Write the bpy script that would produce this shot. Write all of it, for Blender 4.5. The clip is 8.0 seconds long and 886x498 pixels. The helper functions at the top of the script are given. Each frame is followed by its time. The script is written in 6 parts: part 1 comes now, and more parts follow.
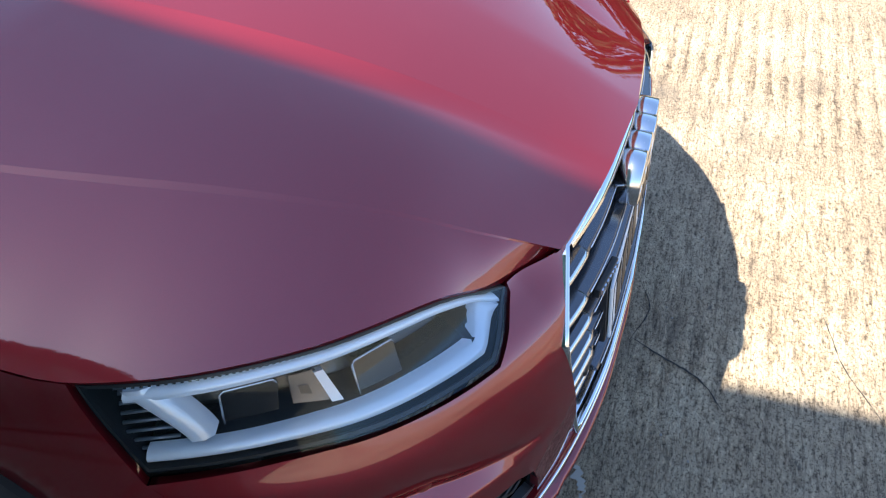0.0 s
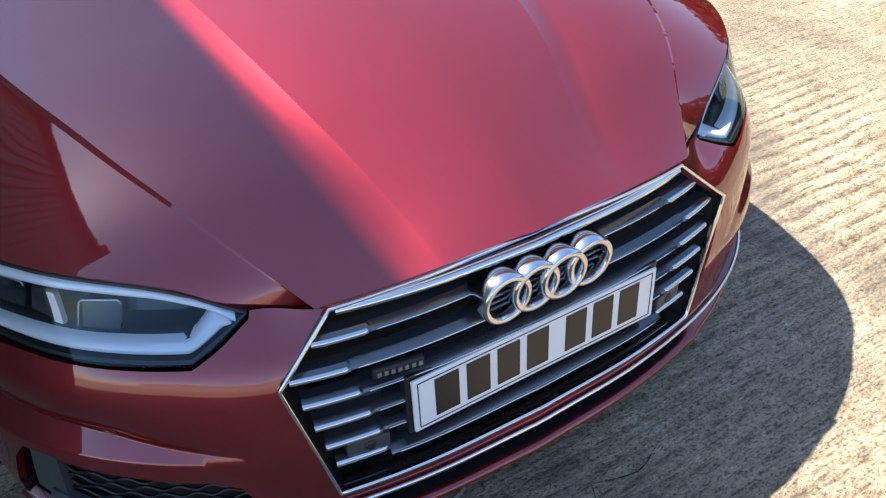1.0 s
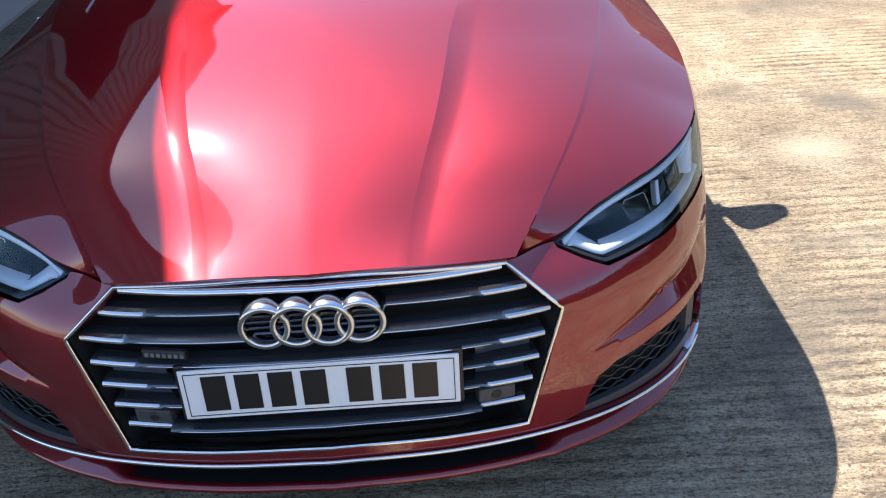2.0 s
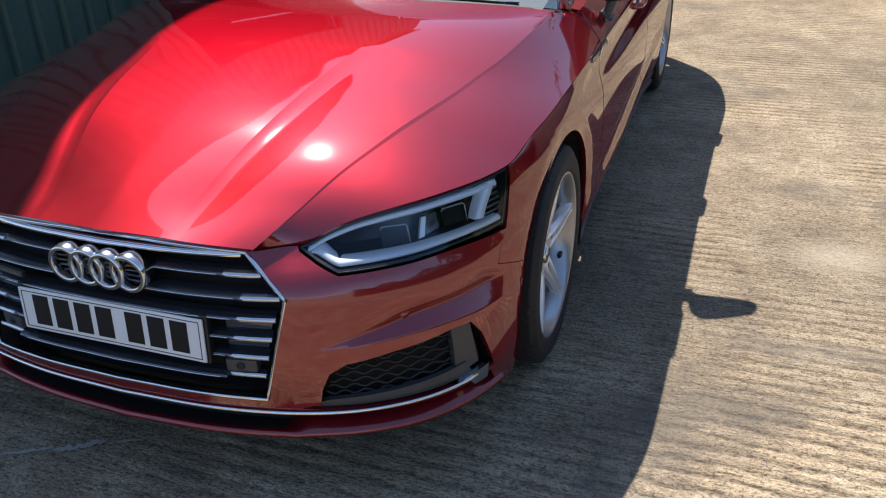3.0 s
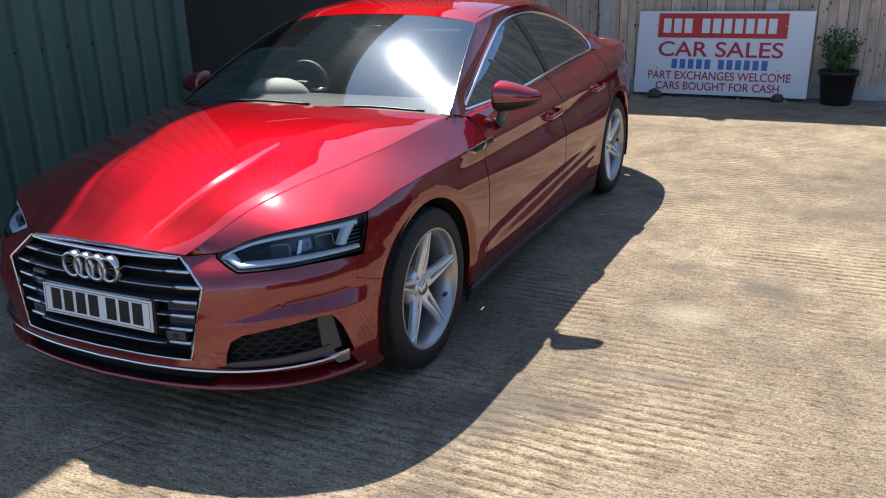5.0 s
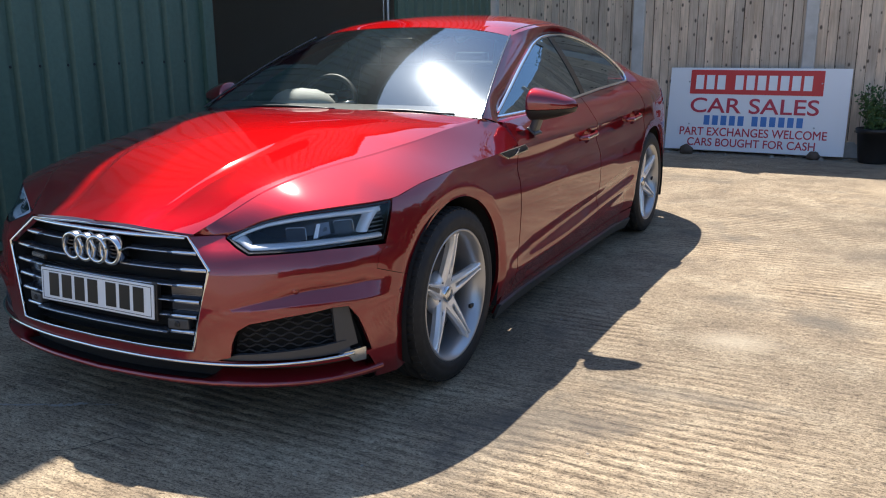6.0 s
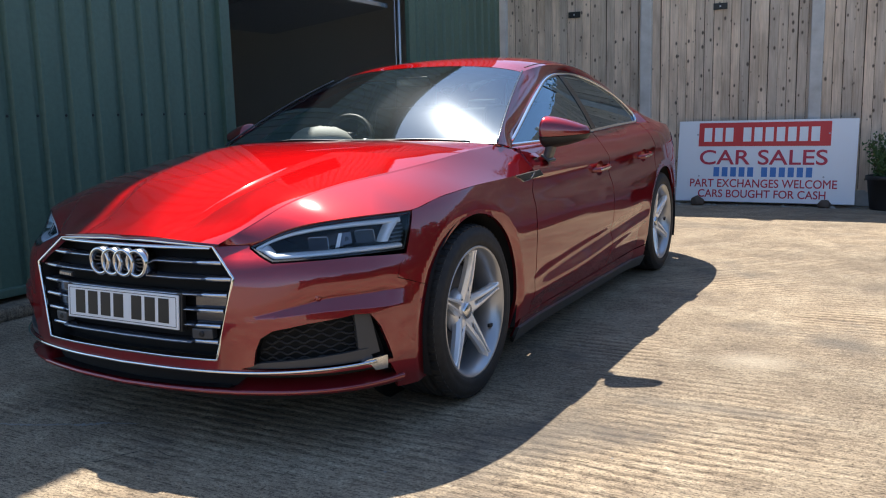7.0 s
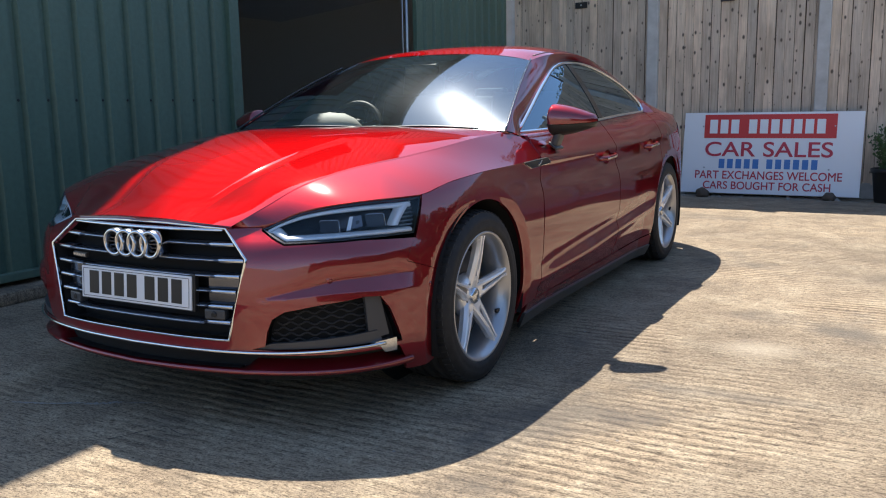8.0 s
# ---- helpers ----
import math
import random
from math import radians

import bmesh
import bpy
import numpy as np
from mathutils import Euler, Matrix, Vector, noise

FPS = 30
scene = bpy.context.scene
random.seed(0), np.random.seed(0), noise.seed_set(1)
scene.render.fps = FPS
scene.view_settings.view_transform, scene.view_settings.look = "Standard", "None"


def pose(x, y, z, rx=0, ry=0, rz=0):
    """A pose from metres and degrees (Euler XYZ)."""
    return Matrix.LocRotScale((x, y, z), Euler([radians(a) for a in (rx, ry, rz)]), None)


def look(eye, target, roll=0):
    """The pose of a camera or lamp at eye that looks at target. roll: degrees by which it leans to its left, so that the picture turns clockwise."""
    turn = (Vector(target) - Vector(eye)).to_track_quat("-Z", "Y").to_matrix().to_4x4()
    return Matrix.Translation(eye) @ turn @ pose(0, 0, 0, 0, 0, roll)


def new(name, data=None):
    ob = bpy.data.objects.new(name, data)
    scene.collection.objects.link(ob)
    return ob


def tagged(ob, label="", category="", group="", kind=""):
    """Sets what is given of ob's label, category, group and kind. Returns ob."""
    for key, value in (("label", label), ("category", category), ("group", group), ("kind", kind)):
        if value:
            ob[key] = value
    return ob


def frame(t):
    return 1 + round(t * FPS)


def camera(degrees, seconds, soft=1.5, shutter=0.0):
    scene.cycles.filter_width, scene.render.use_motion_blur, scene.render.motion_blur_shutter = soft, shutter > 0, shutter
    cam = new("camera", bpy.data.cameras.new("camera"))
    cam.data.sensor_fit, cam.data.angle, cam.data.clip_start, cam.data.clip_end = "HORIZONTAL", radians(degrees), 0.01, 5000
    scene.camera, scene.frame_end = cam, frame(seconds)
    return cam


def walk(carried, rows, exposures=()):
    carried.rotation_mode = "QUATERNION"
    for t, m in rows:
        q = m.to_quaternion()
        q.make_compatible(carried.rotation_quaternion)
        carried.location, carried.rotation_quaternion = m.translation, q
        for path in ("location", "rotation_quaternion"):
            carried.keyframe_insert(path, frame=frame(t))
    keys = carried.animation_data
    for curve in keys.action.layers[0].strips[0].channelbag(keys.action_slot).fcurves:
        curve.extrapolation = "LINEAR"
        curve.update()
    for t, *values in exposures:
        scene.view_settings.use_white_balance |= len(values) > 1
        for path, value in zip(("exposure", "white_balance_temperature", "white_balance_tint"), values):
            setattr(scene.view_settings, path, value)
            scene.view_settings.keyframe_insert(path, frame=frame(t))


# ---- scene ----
cam = camera(55.8, 8.0, soft=1.1)
PATH = [
    (0, (-1.24, -0.906, 1.427), (0.188, -0.433, 0.11), -0.6),
    (0.5, (-0.977, -1.283, 1.456), (0.219, -0.339, 0.16), 0.7),
    (1, (-0.693, -1.642, 1.488), (0.144, -0.318, 0.244), -0.4),
    (1.5, (-0.33, -1.854, 1.489), (0.15, -0.306, 0.317), -1.5),
    (1.7, (-0.118, -1.941, 1.521), (0.183, -0.327, 0.378), -1.7),
    (2.8, (1.097, -2.193, 1.463), (0.585, -0.494, 0.541), -3.4),
    (3, (1.316, -2.157, 1.511), (0.705, -0.498, 0.575), -1.8),
    (3.5, (1.752, -2.224, 1.547), (0.977, -0.588, 0.695), -1.6),
    (4, (2.065, -2.49, 1.593), (1.259, -0.808, 0.87), -2.9),
    (4.2, (2.205, -2.619, 1.626), (1.396, -0.923, 0.941), -2.7),
    (5.3, (2.309, -2.774, 1.503), (1.454, -1.082, 0.865), -1.5),
    (5.5, (2.254, -2.74, 1.427), (1.383, -1.045, 0.821), -1.2),
    (6, (2.219, -2.654, 1.242), (1.317, -0.935, 0.76), -0.5),
    (6.5, (2.256, -2.683, 1.039), (1.35, -0.939, 0.666), -1.1),
    (7, (2.233, -2.741, 1.047), (1.292, -1.003, 0.737), -1.5),
    (7.5, (2.226, -2.783, 1.036), (1.272, -1.052, 0.725), -1.2),
    (8, (2.233, -2.785, 1.031), (1.287, -1.054, 0.7), -1.0),
]
walk(cam, [(t, look(eye, target, roll)) for t, eye, target, roll in PATH],
     exposures=[(0.0, 2.00), (0.5, 1.84), (1.0, 1.72), (1.7, 1.74), (2.8, 1.00), (4.2, 0.88), (5.3, 1.04), (6.0, 1.12), (6.5, 1.22), (7.0, 1.12), (8.0, 1.12)])

# ---- light ----
SUN_TO = Vector((-0.45, 0.43, 1.0)).normalized()
world = bpy.data.worlds.new("sky")
scene.world = world
world.use_nodes = True
_nt = world.node_tree
_sky = _nt.nodes.new("ShaderNodeTexSky")
_sky.sky_type = "NISHITA"
_sky.sun_disc = False
_sky.sun_elevation = math.asin(SUN_TO.z)
_sky.sun_rotation = math.atan2(SUN_TO.x, SUN_TO.y)
_nt.links.new(_sky.outputs[0], _nt.nodes["Background"].inputs[0])
_nt.nodes["Background"].inputs[1].default_value = 0.116
_sky.dust_density, _sky.ozone_density = 0.5, 3.5
sun = new("sun", bpy.data.lights.new("sun", "SUN"))
sun.data.energy, sun.data.angle, sun.data.color = 5.0, radians(0.53), (1.0, 0.93, 0.84)
sun.matrix_world = look(SUN_TO * 30, (0, 0, 0))


# ---- materials ----
def material(name, color, rough=0.5, metal=0.0, **extra):
    m = bpy.data.materials.new(name)
    m.use_nodes = True
    b = m.node_tree.nodes["Principled BSDF"]
    b.inputs["Base Color"].default_value = (*color, 1)
    b.inputs["Roughness"].default_value = rough
    b.inputs["Metallic"].default_value = metal
    for k, v in extra.items():
        b.inputs[k.replace("_", " ")].default_value = v
    return m


class Nodes:
    """Short hand for wiring a material."""

    def __init__(self, m):
        self.t = m.node_tree
        self.b = self.t.nodes["Principled BSDF"]

    def add(self, kind, **inputs):
        n = self.t.nodes.new(kind)
        for k, v in inputs.items():
            n.inputs[k.replace("_", " ")].default_value = v
        return n

    def link(self, a, b):
        self.t.links.new(a, b)

    def coords(self, scale=(1, 1, 1), turn=0.0):
        c = self.add("ShaderNodeTexCoord")
        mp = self.add("ShaderNodeMapping")
        mp.inputs["Scale"].default_value = scale
        mp.inputs["Rotation"].default_value = (0, 0, turn)
        self.link(c.outputs["Object"], mp.inputs["Vector"])
        return mp.outputs[0]

    def noise(self, vec, scale, detail=4.0, rough=0.55):
        n = self.add("ShaderNodeTexNoise", Scale=scale, Detail=detail, Roughness=rough)
        self.link(vec, n.inputs["Vector"])
        return n.outputs["Fac"]

    def ramp(self, fac, stops):
        r = self.add("ShaderNodeValToRGB")
        el = r.color_ramp.elements
        while len(el) < len(stops):
            el.new(0.5)
        for e, (p, c) in zip(el, stops):
            e.position, e.color = p, (*c, 1)
        self.link(fac, r.inputs[0])
        return r.outputs[0]

    def mix(self, a, b, fac, kind="MIX"):
        m = self.t.nodes.new("ShaderNodeMix")
        m.data_type, m.blend_type = "RGBA", kind
        for v, i in ((fac, 0), (a, 6), (b, 7)):
            if isinstance(v, bpy.types.NodeSocket):
                self.link(v, m.inputs[i])
            else:
                m.inputs[i].default_value = v if i == 0 else (*v, 1)
        return m.outputs[2]

    def bump(self, height, strength=0.3, dist=0.01):
        n = self.add("ShaderNodeBump", Strength=strength, Distance=dist)
        self.link(height, n.inputs["Height"])
        self.link(n.outputs[0], self.b.inputs["Normal"])

    def color(self, c):
        self.link(c, self.b.inputs["Base Color"])

    def rough(self, fac, lo, hi):
        r = self.add("ShaderNodeMapRange", To_Min=lo, To_Max=hi)
        self.link(fac, r.inputs[0])
        self.link(r.outputs[0], self.b.inputs["Roughness"])


def red_paint():
    """Metallic red under a deep lacquer; the flakes also throw a tighter glow round the sun's glint."""
    m = material("red metallic paint", (0.28, 0.009, 0.016), 0.47, 0.78, Coat_Weight=1.0, Coat_Roughness=0.018, Coat_IOR=1.76, Specular_IOR_Level=0.0)
    m.node_tree.nodes["Principled BSDF"].inputs["Specular Tint"].default_value = (0.35, 0.01, 0.02, 1)
    n = Nodes(m)
    v = n.coords()
    flake = n.noise(v, 900, 1)
    dust = n.noise(v, 7, 5)
    base = n.mix((0.20, 0.0115, 0.017), (0.25, 0.0145, 0.022), flake)
    n.color(n.mix(base, (0.34, 0.12, 0.10), n.ramp(dust, [(0.55, (0, 0, 0)), (0.9, (0.05, 0.05, 0.05))])))
    n.rough(flake, 0.44, 0.50)
    # faint orange peel in the lacquer
    peel = n.add("ShaderNodeBump", Strength=0.008, Distance=0.002)
    n.link(n.noise(v, 160, 1), peel.inputs["Height"])
    n.link(peel.outputs[0], n.b.inputs["Coat Normal"])
    glow = n.add("ShaderNodeBsdfGlossy", Roughness=0.155)
    glow.inputs["Color"].default_value = (0.95, 0.50, 0.48, 1)
    both = n.add("ShaderNodeMixShader")
    both.inputs[0].default_value = 0.012
    n.link(n.b.outputs[0], both.inputs[1])
    n.link(glow.outputs[0], both.inputs[2])
    n.link(both.outputs[0], n.t.nodes["Material Output"].inputs[0])
    return m


PAINT = red_paint()
CHROME = material("polished chrome", (0.80, 0.81, 0.82), 0.09, 1.0)
SATIN = material("satin aluminium trim", (0.62, 0.64, 0.67), 0.20, 0.95)
RINGMETAL = material("satin chrome emblem", (0.66, 0.67, 0.69), 0.17, 1.0)
SLATGREY = material("grey grille slat", (0.13, 0.135, 0.15), 0.17, 0.8)
BLACK = material("black plastic", (0.012, 0.012, 0.013), 0.42)
GLOSSBLACK = material("gloss black", (0.008, 0.008, 0.009), 0.12)
DARKGREY = material("dark grey plastic", (0.05, 0.052, 0.056), 0.40)
# near-black: shade of the recesses and gaps is put into this colour
CAVITY = material("black lining and recess shade", (0.006, 0.006, 0.006), 0.9)
WHITEGUIDE = material("white light guide", (0.84, 0.87, 0.90), 0.26, 0.12, Coat_Weight=0.6)
PLATE = material("reflective white plate", (0.74, 0.75, 0.76), 0.34)
PLATEBAR = material("black plate character", (0.01, 0.01, 0.01), 0.4)
INTERIOR = material("grey cabin plastic", (0.05, 0.05, 0.052), 0.6)
SEATCLOTH = material("black leather", (0.02, 0.02, 0.021), 0.5)
DASHTOP = material("pale grey dash cover", (0.60, 0.61, 0.58), 0.7)
REDLAMP = material("red lamp lens", (0.35, 0.01, 0.01), 0.1, 0.0, Coat_Weight=1.0)


def rubber():
    m = material("tyre rubber", (0.018, 0.018, 0.019), 0.72)
    n = Nodes(m)
    v = n.coords()
    f = n.noise(v, 35, 5)
    n.color(n.ramp(f, [(0.3, (0.010, 0.010, 0.010)), (0.75, (0.024, 0.023, 0.022))]))
    n.bump(n.noise(v, 300, 2), 0.2, 0.001)
    return m


def alloy():
    m = material("silver alloy", (0.85, 0.85, 0.85), 0.24, 0.40, Coat_Weight=0.5, Coat_Roughness=0.1)
    n = Nodes(m)
    f = n.noise(n.coords(), 14, 5)
    n.color(n.ramp(f, [(0.3, (0.80, 0.80, 0.79)), (0.7, (0.90, 0.90, 0.90))]))
    return m


def glass(name, tint, rough=0.0, ior=1.45, dust=0.0):
    """Thin clear glass, with a film of dust on it where wanted."""
    m = bpy.data.materials.new(name)
    m.use_nodes = True
    t = m.node_tree
    t.nodes.remove(t.nodes["Principled BSDF"])
    out = t.nodes["Material Output"]
    tr = t.nodes.new("ShaderNodeBsdfTransparent")
    tr.inputs[0].default_value = (*tint, 1)
    gl = t.nodes.new("ShaderNodeBsdfGlossy")
    gl.inputs["Roughness"].default_value = rough
    gl.inputs[0].default_value = (0.70, 0.88, 1.0, 1)
    fr = t.nodes.new("ShaderNodeFresnel")
    fr.inputs[0].default_value = ior
    mx = t.nodes.new("ShaderNodeMixShader")
    t.links.new(fr.outputs[0], mx.inputs[0])
    t.links.new(tr.outputs[0], mx.inputs[1])
    t.links.new(gl.outputs[0], mx.inputs[2])
    last = mx.outputs[0]
    if dust:
        film = t.nodes.new("ShaderNodeBsdfGlossy")
        film.inputs["Roughness"].default_value = 0.17
        film.inputs[0].default_value = (0.78, 0.88, 1.0, 1)
        mat = t.nodes.new("ShaderNodeBsdfDiffuse")
        mat.inputs[0].default_value = (0.50, 0.58, 0.66, 1)
        m2 = t.nodes.new("ShaderNodeMixShader")
        m2.inputs[0].default_value = 0.5
        t.links.new(mat.outputs[0], m2.inputs[1])
        t.links.new(film.outputs[0], m2.inputs[2])
        co = t.nodes.new("ShaderNodeTexCoord")
        nz = t.nodes.new("ShaderNodeTexNoise")
        nz.inputs["Scale"].default_value = 5.0
        nz.inputs["Detail"].default_value = 5.0
        t.links.new(co.outputs["Object"], nz.inputs["Vector"])
        rg = t.nodes.new("ShaderNodeMapRange")
        rg.inputs["To Min"].default_value, rg.inputs["To Max"].default_value = dust * 0.6, dust * 1.4
        t.links.new(nz.outputs["Fac"], rg.inputs[0])
        m3 = t.nodes.new("ShaderNodeMixShader")
        t.links.new(rg.outputs[0], m3.inputs[0])
        t.links.new(last, m3.inputs[1])
        t.links.new(m2.outputs[0], m3.inputs[2])
        last = m3.outputs[0]
    t.links.new(last, out.inputs[0])
    return m


RUBBER, ALLOY = rubber(), alloy()
BARRELGREY = material("plain silver barrel", (0.42, 0.425, 0.44), 0.3, 0.7)
# darker than the arms: shade in their grooves is put into the colour
GROOVESHADE = material("wheel groove shade", (0.16, 0.165, 0.175), 0.4, 0.4)
WINDGLASS = glass("windscreen glass", (0.70, 0.76, 0.76), 0.02, 2.4, 0.022)
SIDEGLASS = glass("tinted side glass", (0.16, 0.19, 0.20), 0.0, 3.2, 0.012)
LENS = glass("clear lamp lens", (0.98, 0.985, 0.99), 0.0, 1.40)


def concrete():
    m = material("brushed yard concrete", (0.36, 0.33, 0.28), 0.9)
    n = Nodes(m)
    flat = n.coords()
    # tamped ridges across the yard, clear in patches only
    wave = n.add("ShaderNodeTexWave", Scale=5.7, Distortion=4.2, Detail=5.0, Detail_Scale=1.6, Detail_Roughness=0.66)
    wave.wave_type, wave.bands_direction, wave.wave_profile = "BANDS", "Y", "SIN"
    n.link(n.coords((0.35, 1.0, 1.0), 0.02), wave.inputs["Vector"])
    ridge = wave.outputs["Fac"]
    fine_streak = n.noise(n.coords((9.0, 95.0, 1.0), 0.02), 1.0, 5, 0.68)
    big = n.noise(flat, 0.45, 4)
    mid = n.noise(flat, 3.2, 8, 0.68)
    grain = n.noise(n.coords((0.6, 1.0, 1.0)), 42, 6, 0.76)
    fine = n.noise(n.coords((0.55, 1.0, 1.0), 0.02), 125, 4, 0.72)
    speck = n.noise(flat, 170, 3, 0.65)
    c = n.ramp(mid, [(0.32, (0.34, 0.275, 0.205)), (0.5, (0.49, 0.405, 0.30)), (0.66, (0.62, 0.535, 0.41))])
    c = n.mix(c, n.ramp(big, [(0.35, (0.66, 0.66, 0.67)), (0.5, (1, 1, 1)), (0.64, (1.16, 1.14, 1.11))]), 0.9, "MULTIPLY")
    patch = n.ramp(n.noise(flat, 0.9, 4), [(0.45, (0.04, 0.04, 0.04)), (0.62, (1.0, 1.0, 1.0))])
    c = n.mix(c, n.ramp(ridge, [(0.05, (0.34, 0.31, 0.28)), (0.40, (1, 1, 1)), (1.0, (1.16, 1.15, 1.12))]), n.mix((0, 0, 0), patch, n.ramp(grain, [(0.40, (1, 1, 1)), (0.60, (0.25, 0.25, 0.25))])), "MULTIPLY")
    c = n.mix(c, n.ramp(fine_streak, [(0.36, (0.46, 0.44, 0.42)), (0.47, (1, 1, 1)), (0.68, (1.16, 1.15, 1.12))]), 0.85, "MULTIPLY")
    c = n.mix(c, n.ramp(grain, [(0.36, (0.50, 0.48, 0.46)), (0.48, (1, 1, 1)), (0.56, (1, 1, 1)), (0.68, (1.25, 1.24, 1.21))]), 0.9, "MULTIPLY")
    c = n.mix(c, n.ramp(fine, [(0.36, (0.31, 0.29, 0.27)), (0.48, (1, 1, 1)), (0.55, (1, 1, 1)), (0.67, (1.45, 1.44, 1.41))]), 1.0, "MULTIPLY")
    c = n.mix(c, n.ramp(speck, [(0.37, (0.26, 0.24, 0.22)), (0.43, (1, 1, 1)), (0.62, (1, 1, 1)), (0.68, (1.5, 1.5, 1.48))]), 0.9, "MULTIPLY")
    stain = n.noise(flat, 1.1, 7, 0.66)
    c = n.mix(c, (0.15, 0.135, 0.12), n.ramp(stain, [(0.54, (0, 0, 0)), (0.66, (0.65, 0.65, 0.65))]))
    # old spills: dark runs across the yard and one pale scuffed patch
    def spill(at, size, turn, edge):
        mp = n.add("ShaderNodeMapping")
        mp.vector_type = "TEXTURE"
        mp.inputs["Location"].default_value = (*at, 0)
        mp.inputs["Rotation"].default_value = (0, 0, turn)
        mp.inputs["Scale"].default_value = (*size, 1)
        n.link(n.coords(), mp.inputs["Vector"])
        ln = n.add("ShaderNodeVectorMath")
        ln.operation = "LENGTH"
        n.link(mp.outputs[0], ln.inputs[0])
        sm = n.add("ShaderNodeMath")
        sm.operation = "MULTIPLY_ADD"
        sm.inputs[1].default_value = edge
        n.link(mid, sm.inputs[0])
        n.link(ln.outputs[1], sm.inputs[2])
        return n.ramp(sm.outputs[0], [(0.45, (1, 1, 1)), (0.95, (0, 0, 0))])

    for at, size, turn, edge, depth in (((1.74, 0.22), (0.85, 0.13), 0.04, 0.7, 0.55), ((2.10, 1.30), (0.45, 0.22), 0.1, 0.8, 0.45), ((2.35, 2.7), (0.75, 0.6), 0.3, 0.8, 0.40)):
        c = n.mix(c, (0.20, 0.18, 0.155), n.mix((0, 0, 0), spill(at, size, turn, edge), depth))
    c = n.mix(c, (0.86, 0.78, 0.64), n.mix((0, 0, 0), spill((1.76, 0.86), (0.42, 0.30), 0.3, 0.8), 0.45))
    spots = n.noise(n.coords((0.6, 1.0, 1.0)), 21, 7, 0.74)
    c = n.mix(c, (0.10, 0.09, 0.08), n.ramp(spots, [(0.60, (0, 0, 0)), (0.66, (0.8, 0.8, 0.8))]))
    n.color(n.mix(c, (0.73, 0.695, 0.635), 1.0, "MULTIPLY"))
    h = n.mix(n.mix(grain, ridge, n.mix((0, 0, 0), patch, 0.45)), fine, 0.35)
    n.bump(h, 1.0, 0.026)
    return m


def green_steel():
    m = material("dark green coated steel", (0.045, 0.085, 0.068), 0.45, 0.0)
    n = Nodes(m)
    v = n.coords()
    f = n.noise(n.coords((1, 1, 0.15)), 3.5, 5)
    g = n.noise(v, 30, 3)
    c = n.ramp(f, [(0.3, (0.072, 0.124, 0.090)), (0.7, (0.100, 0.162, 0.118))])
    n.color(n.mix(c, n.ramp(g, [(0.3, (0.8, 0.8, 0.8)), (0.7, (1.1, 1.1, 1.1))]), 0.6, "MULTIPLY"))
    n.rough(f, 0.38, 0.55)
    return m


